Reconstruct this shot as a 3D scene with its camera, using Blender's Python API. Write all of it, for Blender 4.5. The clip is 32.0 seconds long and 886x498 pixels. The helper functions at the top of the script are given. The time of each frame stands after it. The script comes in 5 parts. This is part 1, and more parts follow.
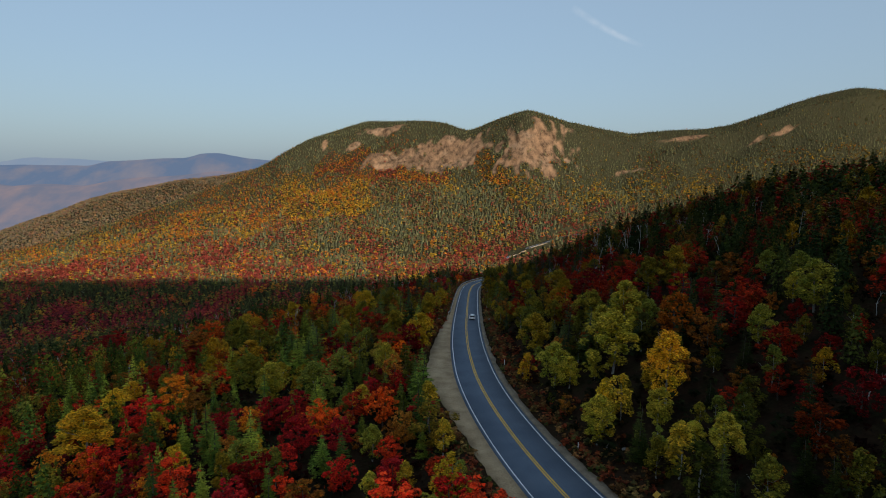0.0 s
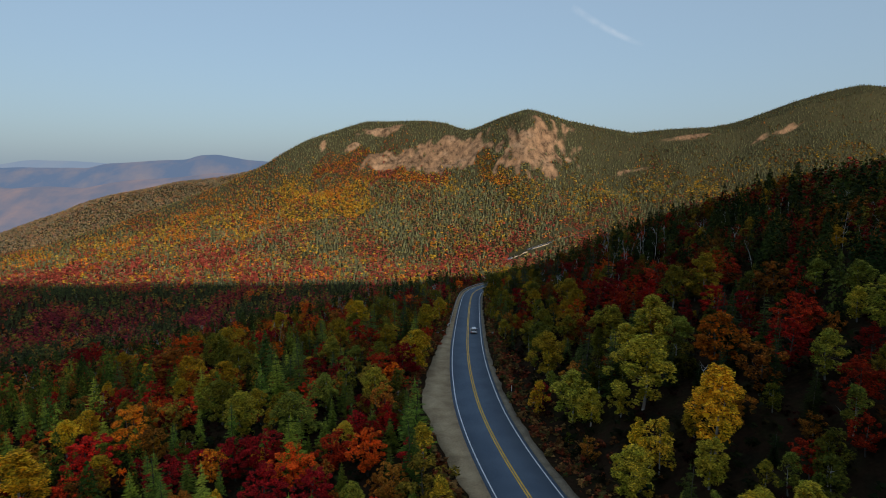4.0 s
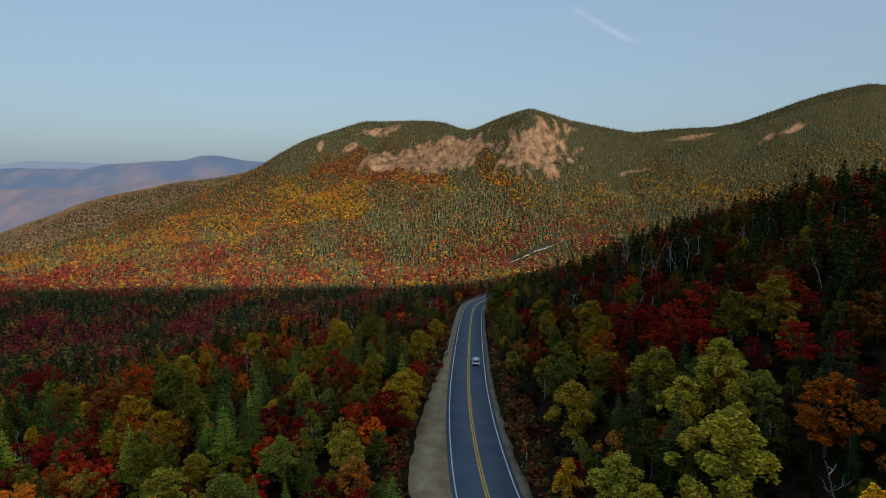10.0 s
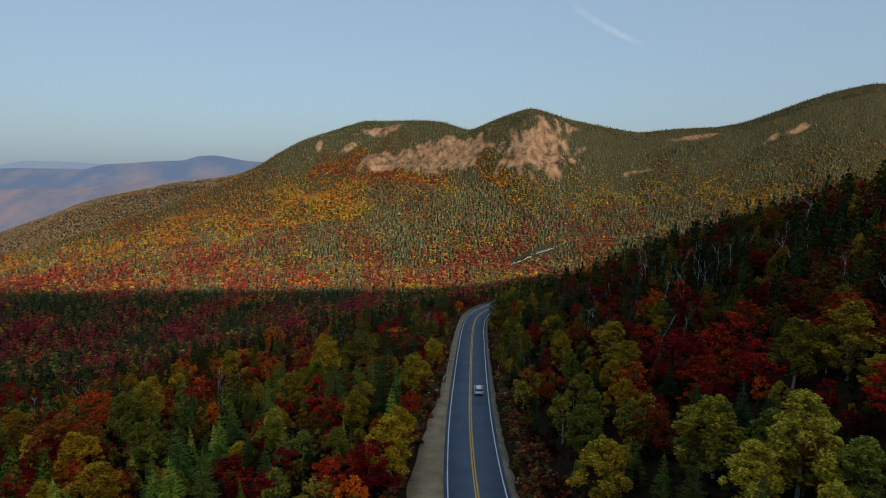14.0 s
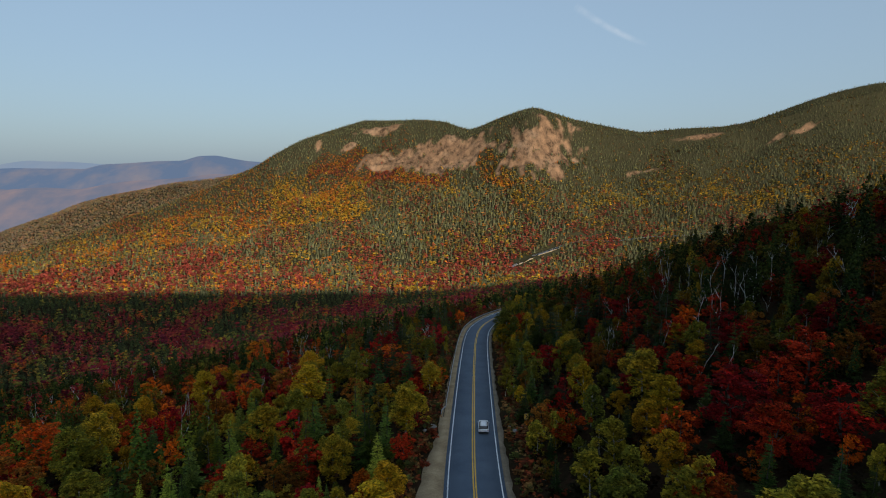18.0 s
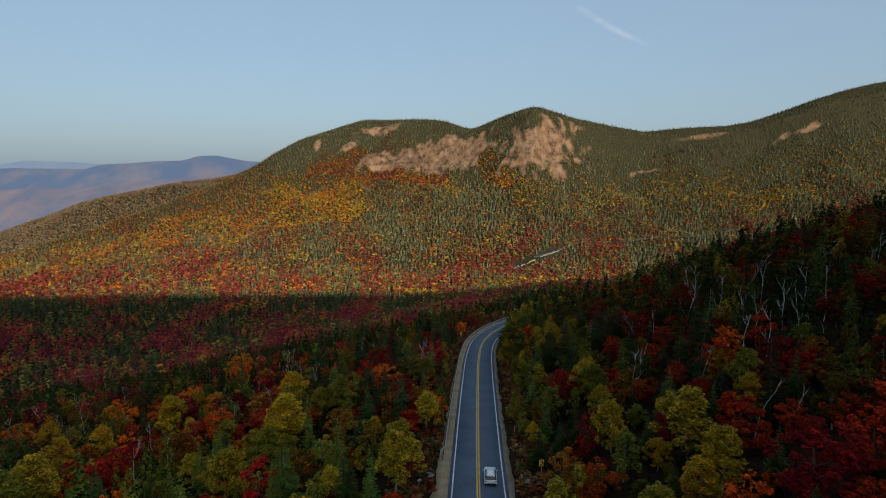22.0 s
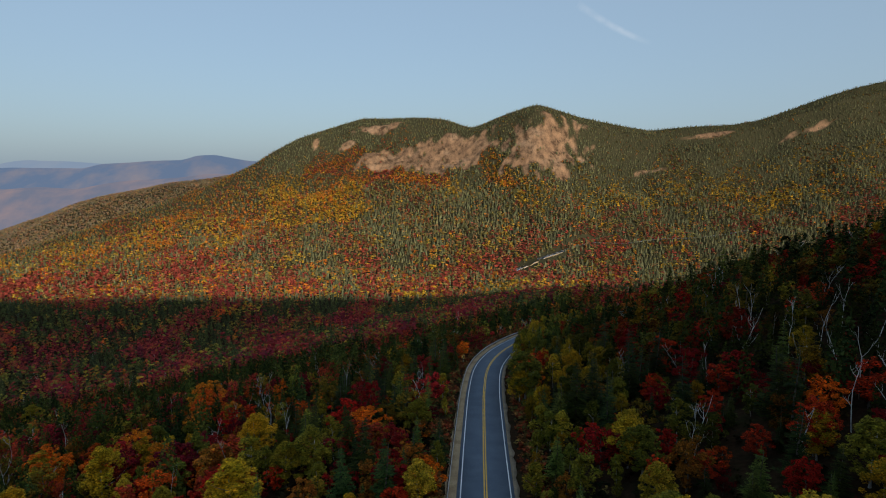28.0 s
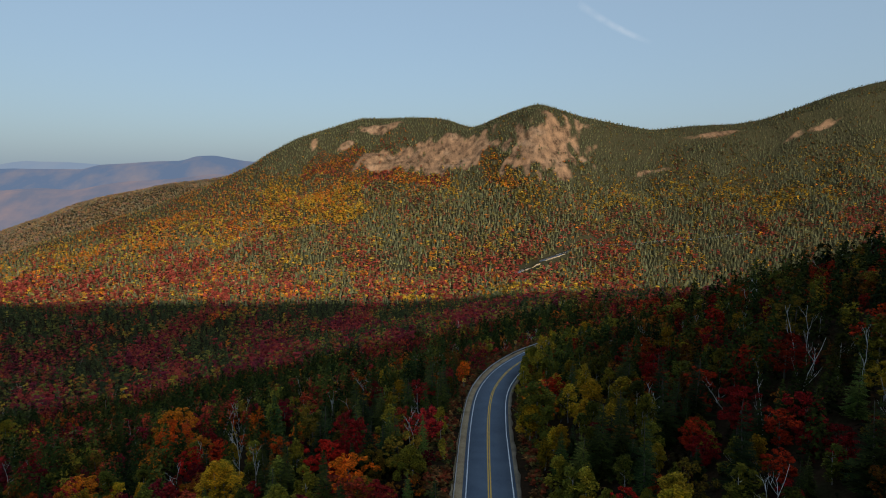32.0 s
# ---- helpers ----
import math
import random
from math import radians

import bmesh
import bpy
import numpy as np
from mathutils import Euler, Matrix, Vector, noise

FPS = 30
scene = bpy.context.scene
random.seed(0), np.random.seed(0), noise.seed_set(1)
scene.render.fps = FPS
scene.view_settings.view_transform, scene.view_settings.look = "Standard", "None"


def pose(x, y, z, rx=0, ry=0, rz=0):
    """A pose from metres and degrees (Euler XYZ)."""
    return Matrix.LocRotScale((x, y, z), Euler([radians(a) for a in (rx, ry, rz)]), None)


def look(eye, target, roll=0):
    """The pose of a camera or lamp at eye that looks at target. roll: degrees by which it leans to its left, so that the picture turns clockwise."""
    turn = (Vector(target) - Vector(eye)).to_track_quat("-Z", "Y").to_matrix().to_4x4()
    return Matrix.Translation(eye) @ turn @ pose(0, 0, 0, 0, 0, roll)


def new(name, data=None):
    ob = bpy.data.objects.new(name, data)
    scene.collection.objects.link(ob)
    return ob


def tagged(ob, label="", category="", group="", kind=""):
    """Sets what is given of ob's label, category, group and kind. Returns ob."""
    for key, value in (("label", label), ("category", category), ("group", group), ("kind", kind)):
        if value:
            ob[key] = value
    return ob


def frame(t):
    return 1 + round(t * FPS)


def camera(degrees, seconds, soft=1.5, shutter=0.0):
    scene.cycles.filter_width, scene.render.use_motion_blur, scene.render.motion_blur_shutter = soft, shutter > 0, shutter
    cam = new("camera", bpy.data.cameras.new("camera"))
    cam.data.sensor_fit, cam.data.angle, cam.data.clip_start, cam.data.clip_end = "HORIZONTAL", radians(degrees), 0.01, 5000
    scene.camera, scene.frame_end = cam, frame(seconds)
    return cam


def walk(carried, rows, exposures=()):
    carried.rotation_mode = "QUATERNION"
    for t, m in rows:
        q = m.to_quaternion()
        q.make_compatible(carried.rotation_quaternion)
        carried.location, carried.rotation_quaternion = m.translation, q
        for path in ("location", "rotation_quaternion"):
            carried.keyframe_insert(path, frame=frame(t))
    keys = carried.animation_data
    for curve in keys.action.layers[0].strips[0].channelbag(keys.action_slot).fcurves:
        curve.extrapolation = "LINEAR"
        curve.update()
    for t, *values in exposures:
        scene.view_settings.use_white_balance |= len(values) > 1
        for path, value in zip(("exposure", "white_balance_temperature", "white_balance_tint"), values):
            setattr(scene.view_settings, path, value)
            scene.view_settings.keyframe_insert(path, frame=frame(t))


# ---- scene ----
import itertools

# ---- camera: a drone gliding forward about 40 m over a mountain road ----
cam = camera(73.7, 32.0, soft=1.05)
PATH = [
    (0, (-0.26, -0.57, 47.07), (-0.02, 98.63, 34.43), 0.27),
    (2, (0.05, 7.55, 46.80), (0.22, 106.76, 34.20), 0.08),
    (4, (0.39, 16.13, 46.67), (0.54, 115.34, 34.12), -0.03),
    (6, (0.73, 25.02, 46.63), (0.89, 124.23, 34.12), -0.08),
    (8, (1.05, 34.08, 46.63), (1.22, 133.31, 34.17), -0.08),
    (10, (1.36, 43.24, 46.65), (1.51, 142.46, 34.22), -0.06),
    (12, (1.64, 52.39, 46.65), (1.76, 151.62, 34.25), -0.03),
    (14, (1.88, 61.48, 46.62), (1.96, 160.71, 34.25), 0.00),
    (16, (2.09, 70.48, 46.56), (2.11, 169.71, 34.21), 0.02),
    (18, (2.26, 79.36, 46.45), (2.23, 178.59, 34.12), 0.02),
    (20, (2.41, 88.13, 46.30), (2.33, 187.37, 33.99), 0.02),
    (22, (2.54, 96.81, 46.13), (2.41, 196.05, 33.82), 0.02),
    (24, (2.66, 105.46, 45.96), (2.49, 204.70, 33.64), 0.02),
    (26, (2.80, 114.15, 45.81), (2.58, 213.38, 33.48), 0.04),
    (28, (2.96, 122.95, 45.72), (2.71, 222.18, 33.37), 0.05),
    (30, (3.18, 131.98, 45.74), (2.89, 231.22, 33.39), 0.04),
    (32, (3.47, 141.39, 45.91), (3.16, 240.63, 33.60), -0.04),
]
walk(cam, [(t, look(eye, target, roll)) for t, eye, target, roll in PATH])

# ---- light: low sun from behind and to the right, clear hazy sky ----
SUN_AZ, SUN_EL = radians(162), radians(14)
SUN_DIR = Vector((math.sin(SUN_AZ) * math.cos(SUN_EL), math.cos(SUN_AZ) * math.cos(SUN_EL), math.sin(SUN_EL)))
world = bpy.data.worlds.new("sky")
scene.world = world
world.use_nodes = True
wn = world.node_tree
sky = wn.nodes.new("ShaderNodeTexSky")
sky.sky_type, sky.sun_disc = "NISHITA", False
sky.sun_elevation, sky.sun_rotation = SUN_EL, SUN_AZ
sky.air_density, sky.dust_density, sky.ozone_density = 1.0, 2.5, 3.0
haze = wn.nodes.new("ShaderNodeMix")
haze.data_type = "RGBA"
haze.inputs[0].default_value = 0.5
haze.inputs[7].default_value = (3.6, 4.7, 5.75, 1)
wn.links.new(sky.outputs[0], haze.inputs[6])
wn.links.new(haze.outputs[2], wn.nodes["Background"].inputs[0])
wn.nodes["Background"].inputs[1].default_value = 0.125
sun = new("sun", bpy.data.lights.new("sun", "SUN"))
sun.data.energy, sun.data.angle, sun.data.color = 5.0, radians(0.5), (1.0, 0.85, 0.66)
sun.matrix_world = look(SUN_DIR * 100, (0, 0, 0))
scene.view_settings.exposure = 0.0

# ---- materials ----
def mat(name, rough=0.9, metal=0.0, spec=0.3):
    m = bpy.data.materials.new(name)
    m.use_nodes = True
    b = m.node_tree.nodes["Principled BSDF"]
    b.inputs["Roughness"].default_value = rough
    b.inputs["Metallic"].default_value = metal
    b.inputs["Specular IOR Level"].default_value = spec
    return m, m.node_tree, b


def noise_node(nt, scale, detail=4.0, rough=0.55, coords="Object"):
    tc = nt.nodes.new("ShaderNodeTexCoord")
    n = nt.nodes.new("ShaderNodeTexNoise")
    n.inputs["Scale"].default_value = scale
    n.inputs["Detail"].default_value = detail
    n.inputs["Roughness"].default_value = rough
    nt.links.new(tc.outputs[coords], n.inputs["Vector"])
    return n


def ramp(nt, src, stops):
    r = nt.nodes.new("ShaderNodeValToRGB")
    el = r.color_ramp.elements
    while len(el) < len(stops):
        el.new(0.5)
    for e, (p, c) in zip(el, stops):
        e.position, e.color = p, (*c, 1)
    nt.links.new(src, r.inputs[0])
    return r


def mix(nt, a, b, fac, mode="MIX"):
    n = nt.nodes.new("ShaderNodeMix")
    n.data_type, n.blend_type = "RGBA", mode
    for i, v in ((0, fac), (6, a), (7, b)):
        if isinstance(v, (int, float)):
            n.inputs[i].default_value = v
        elif isinstance(v, tuple):
            n.inputs[i].default_value = (*v, 1)
        else:
            nt.links.new(v, n.inputs[i])
    return n.outputs[2]


def bump(nt, b, src, strength, dist):
    n = nt.nodes.new("ShaderNodeBump")
    n.inputs["Strength"].default_value, n.inputs["Distance"].default_value = strength, dist
    nt.links.new(src, n.inputs["Height"])
    nt.links.new(n.outputs[0], b.inputs["Normal"])


def noisy(name, stops, scale, fine, rough=0.9, depth=0.05, spec=0.3):
    """Colour from two scales of noise, with fine relief."""
    m, nt, b = mat(name, rough, spec=spec)
    big, small = noise_node(nt, scale), noise_node(nt, fine, 6)
    col = ramp(nt, big.outputs[0], stops)
    tone = ramp(nt, small.outputs[0], [(0.3, (0.6, 0.6, 0.6)), (0.7, (1.25, 1.25, 1.25))])
    nt.links.new(mix(nt, col.outputs[0], tone.outputs[0], 0.8, "MULTIPLY"), b.inputs["Base Color"])
    bump(nt, b, small.outputs[0], 0.6, depth)
    return m


def leaf_material(name, from_object, spread=1.0):
    """Foliage: the tree's own tint, varied leaf by leaf, a little light through the leaf."""
    m, nt, b = mat(name, 0.8, spec=0.04)
    if from_object:
        info = nt.nodes.new("ShaderNodeObjectInfo")
        tint = info.outputs["Color"]
    else:
        at = nt.nodes.new("ShaderNodeAttribute")
        at.attribute_name = "tint"
        tint = at.outputs["Color"]
    geo = nt.nodes.new("ShaderNodeNewGeometry")
    vary = ramp(nt, geo.outputs["Random Per Island"], [(p, tuple(1 + (v - 1) * spread for v in c)) for p, c in ((0.0, (0.35, 0.4, 0.45)), (0.5, (0.95, 0.95, 0.95)), (0.85, (1.4, 1.35, 1.2)), (1.0, (2.0, 1.8, 1.4)))])
    col = mix(nt, tint, vary.outputs[0], 1.0, "MULTIPLY")
    blotch = noise_node(nt, 4.5 if from_object else 0.4, 3)
    tone = ramp(nt, blotch.outputs[0], [(0.32, (0.68, 0.86, 0.8)), (0.68, (1.28, 1.08, 1.0))])
    col = mix(nt, col, tone.outputs[0], 1.0, "MULTIPLY")
    nt.links.new(col, b.inputs["Base Color"])
    tr = nt.nodes.new("ShaderNodeBsdfTranslucent")
    nt.links.new(col, tr.inputs[0])
    mx = nt.nodes.new("ShaderNodeMixShader")
    mx.inputs[0].default_value = 0.07
    nt.links.new(b.outputs[0], mx.inputs[1])
    nt.links.new(tr.outputs[0], mx.inputs[2])
    nt.links.new(mx.outputs[0], nt.nodes["Material Output"].inputs[0])
    return m


M_LEAF = leaf_material("leaf_tree", True, 1.2)
M_LEAF_FAR = leaf_material("leaf_forest", False, 0.9)
M_LEAF_MOUNTAIN = leaf_material("leaf_mountain", False, 0.45)
M_LEAF_VALLEY = leaf_material("leaf_valley", False, 0.3)
M_BARK = noisy("bark", [(0.3, (0.06, 0.05, 0.04)), (0.7, (0.16, 0.14, 0.12))], 2.0, 14.0)
M_BIRCH = noisy("birch_bark", [(0.35, (0.22, 0.2, 0.18)), (0.6, (0.5, 0.48, 0.44))], 3.0, 12.0)
M_SNAG = noisy("weathered_wood", [(0.3, (0.38, 0.37, 0.35)), (0.7, (0.66, 0.65, 0.62))], 2.0, 12.0)
M_ASPHALT = noisy("asphalt", [(0.3, (0.076, 0.104, 0.146)), (0.7, (0.108, 0.14, 0.186))], 0.25, 9.0, 0.85, 0.01)
M_WHITE = noisy("white_paint", [(0.3, (0.68, 0.7, 0.72)), (0.7, (0.85, 0.86, 0.86))], 0.8, 10.0, 0.6, 0.004)
M_YELLOW = noisy("yellow_paint", [(0.3, (0.72, 0.4, 0.035)), (0.7, (0.88, 0.52, 0.06))], 0.8, 10.0, 0.6, 0.004)
M_GRAVEL = noisy("gravel", [(0.3, (0.27, 0.185, 0.1)), (0.7, (0.47, 0.345, 0.2))], 0.35, 5.0, 0.95, 0.05)
M_DIRT = noisy("grit_and_leaf_litter", [(0.3, (0.13, 0.1, 0.065)), (0.7, (0.26, 0.205, 0.14))], 0.4, 5.0, 0.95, 0.05)
M_STEEL = noisy("galvanised_steel", [(0.3, (0.3, 0.31, 0.32)), (0.7, (0.5, 0.5, 0.5))], 2.0, 20.0, 0.45, 0.002)
M_WOOD = noisy("post_wood", [(0.3, (0.1, 0.08, 0.06)), (0.7, (0.2, 0.17, 0.13))], 4.0, 20.0)


def ground_material():
    """Forest floor of duff and low shrubs; bare granite where the mask says so."""
    m, nt, b = mat("forest_floor", 0.95, spec=0.0)
    big, mid, small = noise_node(nt, 0.02), noise_node(nt, 0.22), noise_node(nt, 1.7, 6)
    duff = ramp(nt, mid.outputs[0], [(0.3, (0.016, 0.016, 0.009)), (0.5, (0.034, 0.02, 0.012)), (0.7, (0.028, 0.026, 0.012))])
    rock = ramp(nt, big.outputs[0], [(0.3, (0.17, 0.108, 0.068)), (0.55, (0.25, 0.162, 0.1)), (0.75, (0.27, 0.195, 0.135))])
    crack = noise_node(nt, 0.07, 8, 0.7)
    run = nt.nodes.new("ShaderNodeMapping")
    run.inputs["Scale"].default_value = (1.1, 0.6, 0.6)
    nt.links.new(crack.inputs["Vector"].links[0].from_socket, run.inputs["Vector"])
    nt.links.new(run.outputs[0], crack.inputs["Vector"])
    dark = ramp(nt, crack.outputs[0], [(0.38, (0.3, 0.29, 0.28)), (0.47, (0.75, 0.74, 0.74)), (0.62, (1.3, 1.22, 1.15))])
    rock2 = mix(nt, rock.outputs[0], dark.outputs[0], 1.0, "MULTIPLY")
    at = nt.nodes.new("ShaderNodeAttribute")
    at.attribute_name = "rock"
    tone = ramp(nt, small.outputs[0], [(0.3, (0.6, 0.6, 0.6)), (0.7, (1.2, 1.2, 1.2))])
    heath = nt.nodes.new("ShaderNodeAttribute")
    heath.attribute_name = "heath"
    scrub = ramp(nt, mid.outputs[0], [(0.3, (0.03, 0.034, 0.018)), (0.5, (0.05, 0.045, 0.025)), (0.7, (0.04, 0.044, 0.024))])
    duff = mix(nt, duff.outputs[0], scrub.outputs[0], heath.outputs["Fac"])
    col = mix(nt, duff, rock2, at.outputs["Fac"])
    nt.links.new(mix(nt, col, tone.outputs[0], 0.8, "MULTIPLY"), b.inputs["Base Color"])
    bump(nt, b, small.outputs[0], 0.8, 0.3)
    return m


M_GROUND = ground_material()


# ---- the lie of the land ----
ROAD = np.array([(64, -80), (50, -40), (36.5, 0), (24.5, 35), (14.7, 66.6), (9.9, 89.5), (7.2, 112), (6.4, 134), (6.6, 155), (7.4, 175),
                 (8.9, 203), (10.5, 230), (12.3, 256), (14.7, 277), (18.8, 294), (24.5, 309), (33, 325), (46, 342), (66, 362), (100, 392),
                 (150, 450), (190, 520), (150, 700), (90, 900), (104, 985), (127, 1003), (148, 1020), (168, 1033), (193, 1049), (222, 1066), (256, 1081), (330, 1098), (420, 1105), (520, 1130)], float)


def smooth_line(p, n):
    """A Catmull-Rom curve through the points p, n steps to a span."""
    q = np.vstack([2 * p[0] - p[1], p, 2 * p[-1] - p[-2]])
    out = []
    for i in range(1, len(q) - 2):
        t = np.linspace(0, 1, n, endpoint=False)[:, None]
        a, b, c, d = q[i - 1], q[i], q[i + 1], q[i + 2]
        out.append(0.5 * (2 * b + (c - a) * t + (2 * a - 5 * b + 4 * c - d) * t**2 + (3 * b - a - 3 * c + d) * t**3))
    return np.vstack(out + [p[-1:]])


LINE = smooth_line(ROAD, 10)
STEP = np.r_[0, np.cumsum(np.hypot(*np.diff(LINE, axis=0).T))]
LINE = np.stack([np.interp(np.arange(0, STEP[-1], 2.0), STEP, LINE[:, k]) for k in (0, 1)], 1)
NEAR_END = int(np.argmin(np.hypot(LINE[:, 0] - 100, LINE[:, 1] - 392)))
WOODS_A, WOODS_B = int(np.argmin(np.abs(LINE[:, 1] - 515))), int(np.argmin(np.abs(LINE[:, 1] - 990)))
SHOWN = np.r_[0:WOODS_A, WOODS_B : len(LINE)]
LINE_Z_Y, LINE_Z = [-80, 0, 75, 123, 195, 260, 282, 331, 392, 500, 650, 830, 1000], [16, 11.5, 8.3, 5.8, 1.8, -4.4, -6.4, -11.0, -17, -33, -62, -100, -160]
RIDGE_U = [-0.7474, -0.6521, -0.5564, -0.4616, -0.3661, -0.2985, -0.269, -0.2122, -0.1219, 0.0062, 0.0439, 0.1391, 0.205, 0.3097, 0.4803, 0.5274, 0.6221, 0.6886, 0.7441]
RIDGE_D = [1140, 1240, 1330, 1420, 1570, 1580, 1550, 1630, 1700, 1610, 1540, 1460, 1460, 1500, 1500, 1500, 1500, 1500, 1500]
RIDGE_Z = [-113, -99, -70, -31, 17, 66, 97, 144, 195, 183, 158, 203, 176, 146, 168, 195, 243, 264, 258]
FAR_U, FAR_Z = [-0.8, -0.75, -0.625, -0.558, -0.463, -0.367, -0.31, -0.2, 0.0], [-270, -236, -92, -30, 22, 56, 92, 100, 60]
VALLEY = -117.0


def smooth_interp(v, a, b):
    """Linear steps eased: the mean of three nearby readings."""
    w = (a[-1] - a[0]) * 0.008
    return (np.interp(v - w, a, b) + np.interp(v, a, b) * 2 + np.interp(v + w, a, b)) / 4


def waves(x, y, size, seed):
    """Cheap rolling relief of about one unit."""
    rng = np.random.RandomState(seed)
    out = np.zeros_like(x)
    for k in range(7):
        a, s, p = rng.uniform(0, 6.28), 2 * math.pi / (size * rng.uniform(0.5, 1.6)), rng.uniform(0, 6.28)
        out += np.sin((x * math.cos(a) + y * math.sin(a)) * s + p + 1.3 * np.sin((x * math.sin(a) - y * math.cos(a)) * s * 0.6 + p * 2))
    return out / 7 * 1.6


ROAD_Y_X = LINE[:NEAR_END]


def road_x(y):
    order = np.argsort(ROAD_Y_X[:, 1])
    return np.interp(y, ROAD_Y_X[order, 1], ROAD_Y_X[order, 0])


def road_gap(x, y):
    """Distance to the road's centre line and its height there, by chunks."""
    x, y = np.ravel(x), np.ravel(y)
    best, bz = np.full(len(x), 1e9), np.zeros(len(x))
    line, lz = LINE[SHOWN], line_height(LINE)[SHOWN]
    for k in range(0, len(x), 20000):
        s = slice(k, k + 20000)
        near = np.flatnonzero((np.abs(x[s]) < 560) & (y[s] > -130) & (y[s] < 1160))
        if not len(near):
            continue
        d = (x[s][near, None] - line[None, :, 0]) ** 2 + (y[s][near, None] - line[None, :, 1]) ** 2
        i = d.argmin(1)
        best[k + near], bz[k + near] = np.sqrt(d[np.arange(len(near)), i]), lz[i]
    return best, bz


def hill(x, y):
    """Ground height before the road is cut into it."""
    xr, zr = road_x(np.clip(y, -80, 392)), np.interp(y, LINE_Z_Y, LINE_Z)
    d = x - xr
    up = np.interp(y, [-400, 100, 160, 230, 300, 400, 500, 650], [0.42, 0.42, 0.36, 0.31, 0.22, 0.12, 0.06, 0.0])
    down = np.interp(y, [0, 120, 270, 320, 600], [0.19, 0.19, 0.2, 0.23, 0.2])
    right = np.maximum(d - 7, 0) * up
    cap = np.interp(y, [100, 200, 300, 400, 500], [62, 50, 34, 20, 10])
    right = cap * np.tanh(right / cap)
    right = right + (8 * np.clip((d - 28) / 45, 0, 1) + 7 * np.clip((d - 75) / 60, 0, 1)) * np.clip((y - 180) / 60, 0, 1) * np.clip((470 - y) / 130, 0, 1)
    right = right * np.interp(d, [170, 320], [1.0, 0.35])
    left = np.minimum(d + 7, 0) * down
    near = zr + right + left + waves(x, y, 60, 1) * 1.0 * np.clip(np.abs(d) / 40, 0, 1)
    floor = VALLEY + waves(x, y, 260, 2) * 3
    k = 12.0
    near = np.logaddexp(near / k, floor / k) * k
    # the mountain across the valley
    u = x / np.maximum(y, 200.0)
    dr, zz = smooth_interp(u, RIDGE_U, RIDGE_D), smooth_interp(u, RIDGE_U, RIDGE_Z)
    zz = np.where(u > 0.75, zz + (u - 0.75) * 150, zz)
    s = (y - 820) / (dr - 820)
    g = np.interp(s, [0, 0.12, 0.25, 0.5, 0.7, 0.82, 0.93, 1.0, 1.25, 2.5], [0, 0.02, 0.065, 0.285, 0.498, 0.693, 0.93, 1.0, 0.85, -0.6])
    rel = np.clip(s, 0, 1) * np.clip((1.02 - s) * 6, 0, 1)
    m = (zz - VALLEY) * g + rel * (waves(x, y, 240, 3) * 14 + waves(x, y, 90, 4) * 5) * np.clip((zz + 60) / 150, 0, 1)
    ledge = waves(x, y * 1.6, 80, 12) * 3 + np.abs(waves(x + y * 0.6, y - x * 0.3, 34, 13)) * 1.6 + np.abs(waves(x + y * 0.5, y, 14, 14)) * 0.7 - 1
    m = m + ledge * np.clip((s - 0.62) * 8, 0, 1) * np.clip((0.99 - s) * 12, 0, 1) * (np.abs(u - 0.03) < 0.22)
    out = near + np.where(y > 820, m, 0)
    out = np.maximum(out - 260 * np.clip((y - dr - 60) / 900, 0, 1), -330)
    # a lower hill beyond the mountain's left shoulder
    out = np.maximum(out, -330 + (np.interp(u, FAR_U, FAR_Z) + 298 + waves(x, y, 500, 11) * 8) * np.exp(-(((y - 3000) / np.where(y < 3000, 800, 480)) ** 2)) * (y > 1500))
    # the ridge behind, which keeps the sun off the valley
    w = np.exp(-(((y + 950) / 330) ** 2))
    crest = np.interp(x, [-1500, 950, 1150, 1400, 2600], [357, 362, 405, 485, 530])
    return out * (1 - w) + crest * w


def line_height(p):
    """The road's height: graded over the near part, laid on the land beyond."""
    near = np.interp(p[:, 1], LINE_Z_Y, LINE_Z)
    far = hill(p[:, 0], p[:, 1])
    k = np.arange(len(p))
    w = np.clip((k - NEAR_END + 12) / 24.0, 0, 1)
    far = np.convolve(np.pad(far, 10, mode="edge"), np.ones(21) / 21, "valid")
    return near * (1 - w) + far * w


def land(x, y):
    """Ground height with the road bed cut in."""
    x, y = np.asarray(x, float), np.asarray(y, float)
    shape = x.shape
    h = hill(x, y).ravel()
    d, rz = road_gap(x, y)
    w = np.clip((d - 7.5) / 9.0, 0, 1)
    w = w * w * (3 - 2 * w)
    return (np.where(d < 40, (rz - 0.12) * (1 - w) + h * w, h)).reshape(shape)


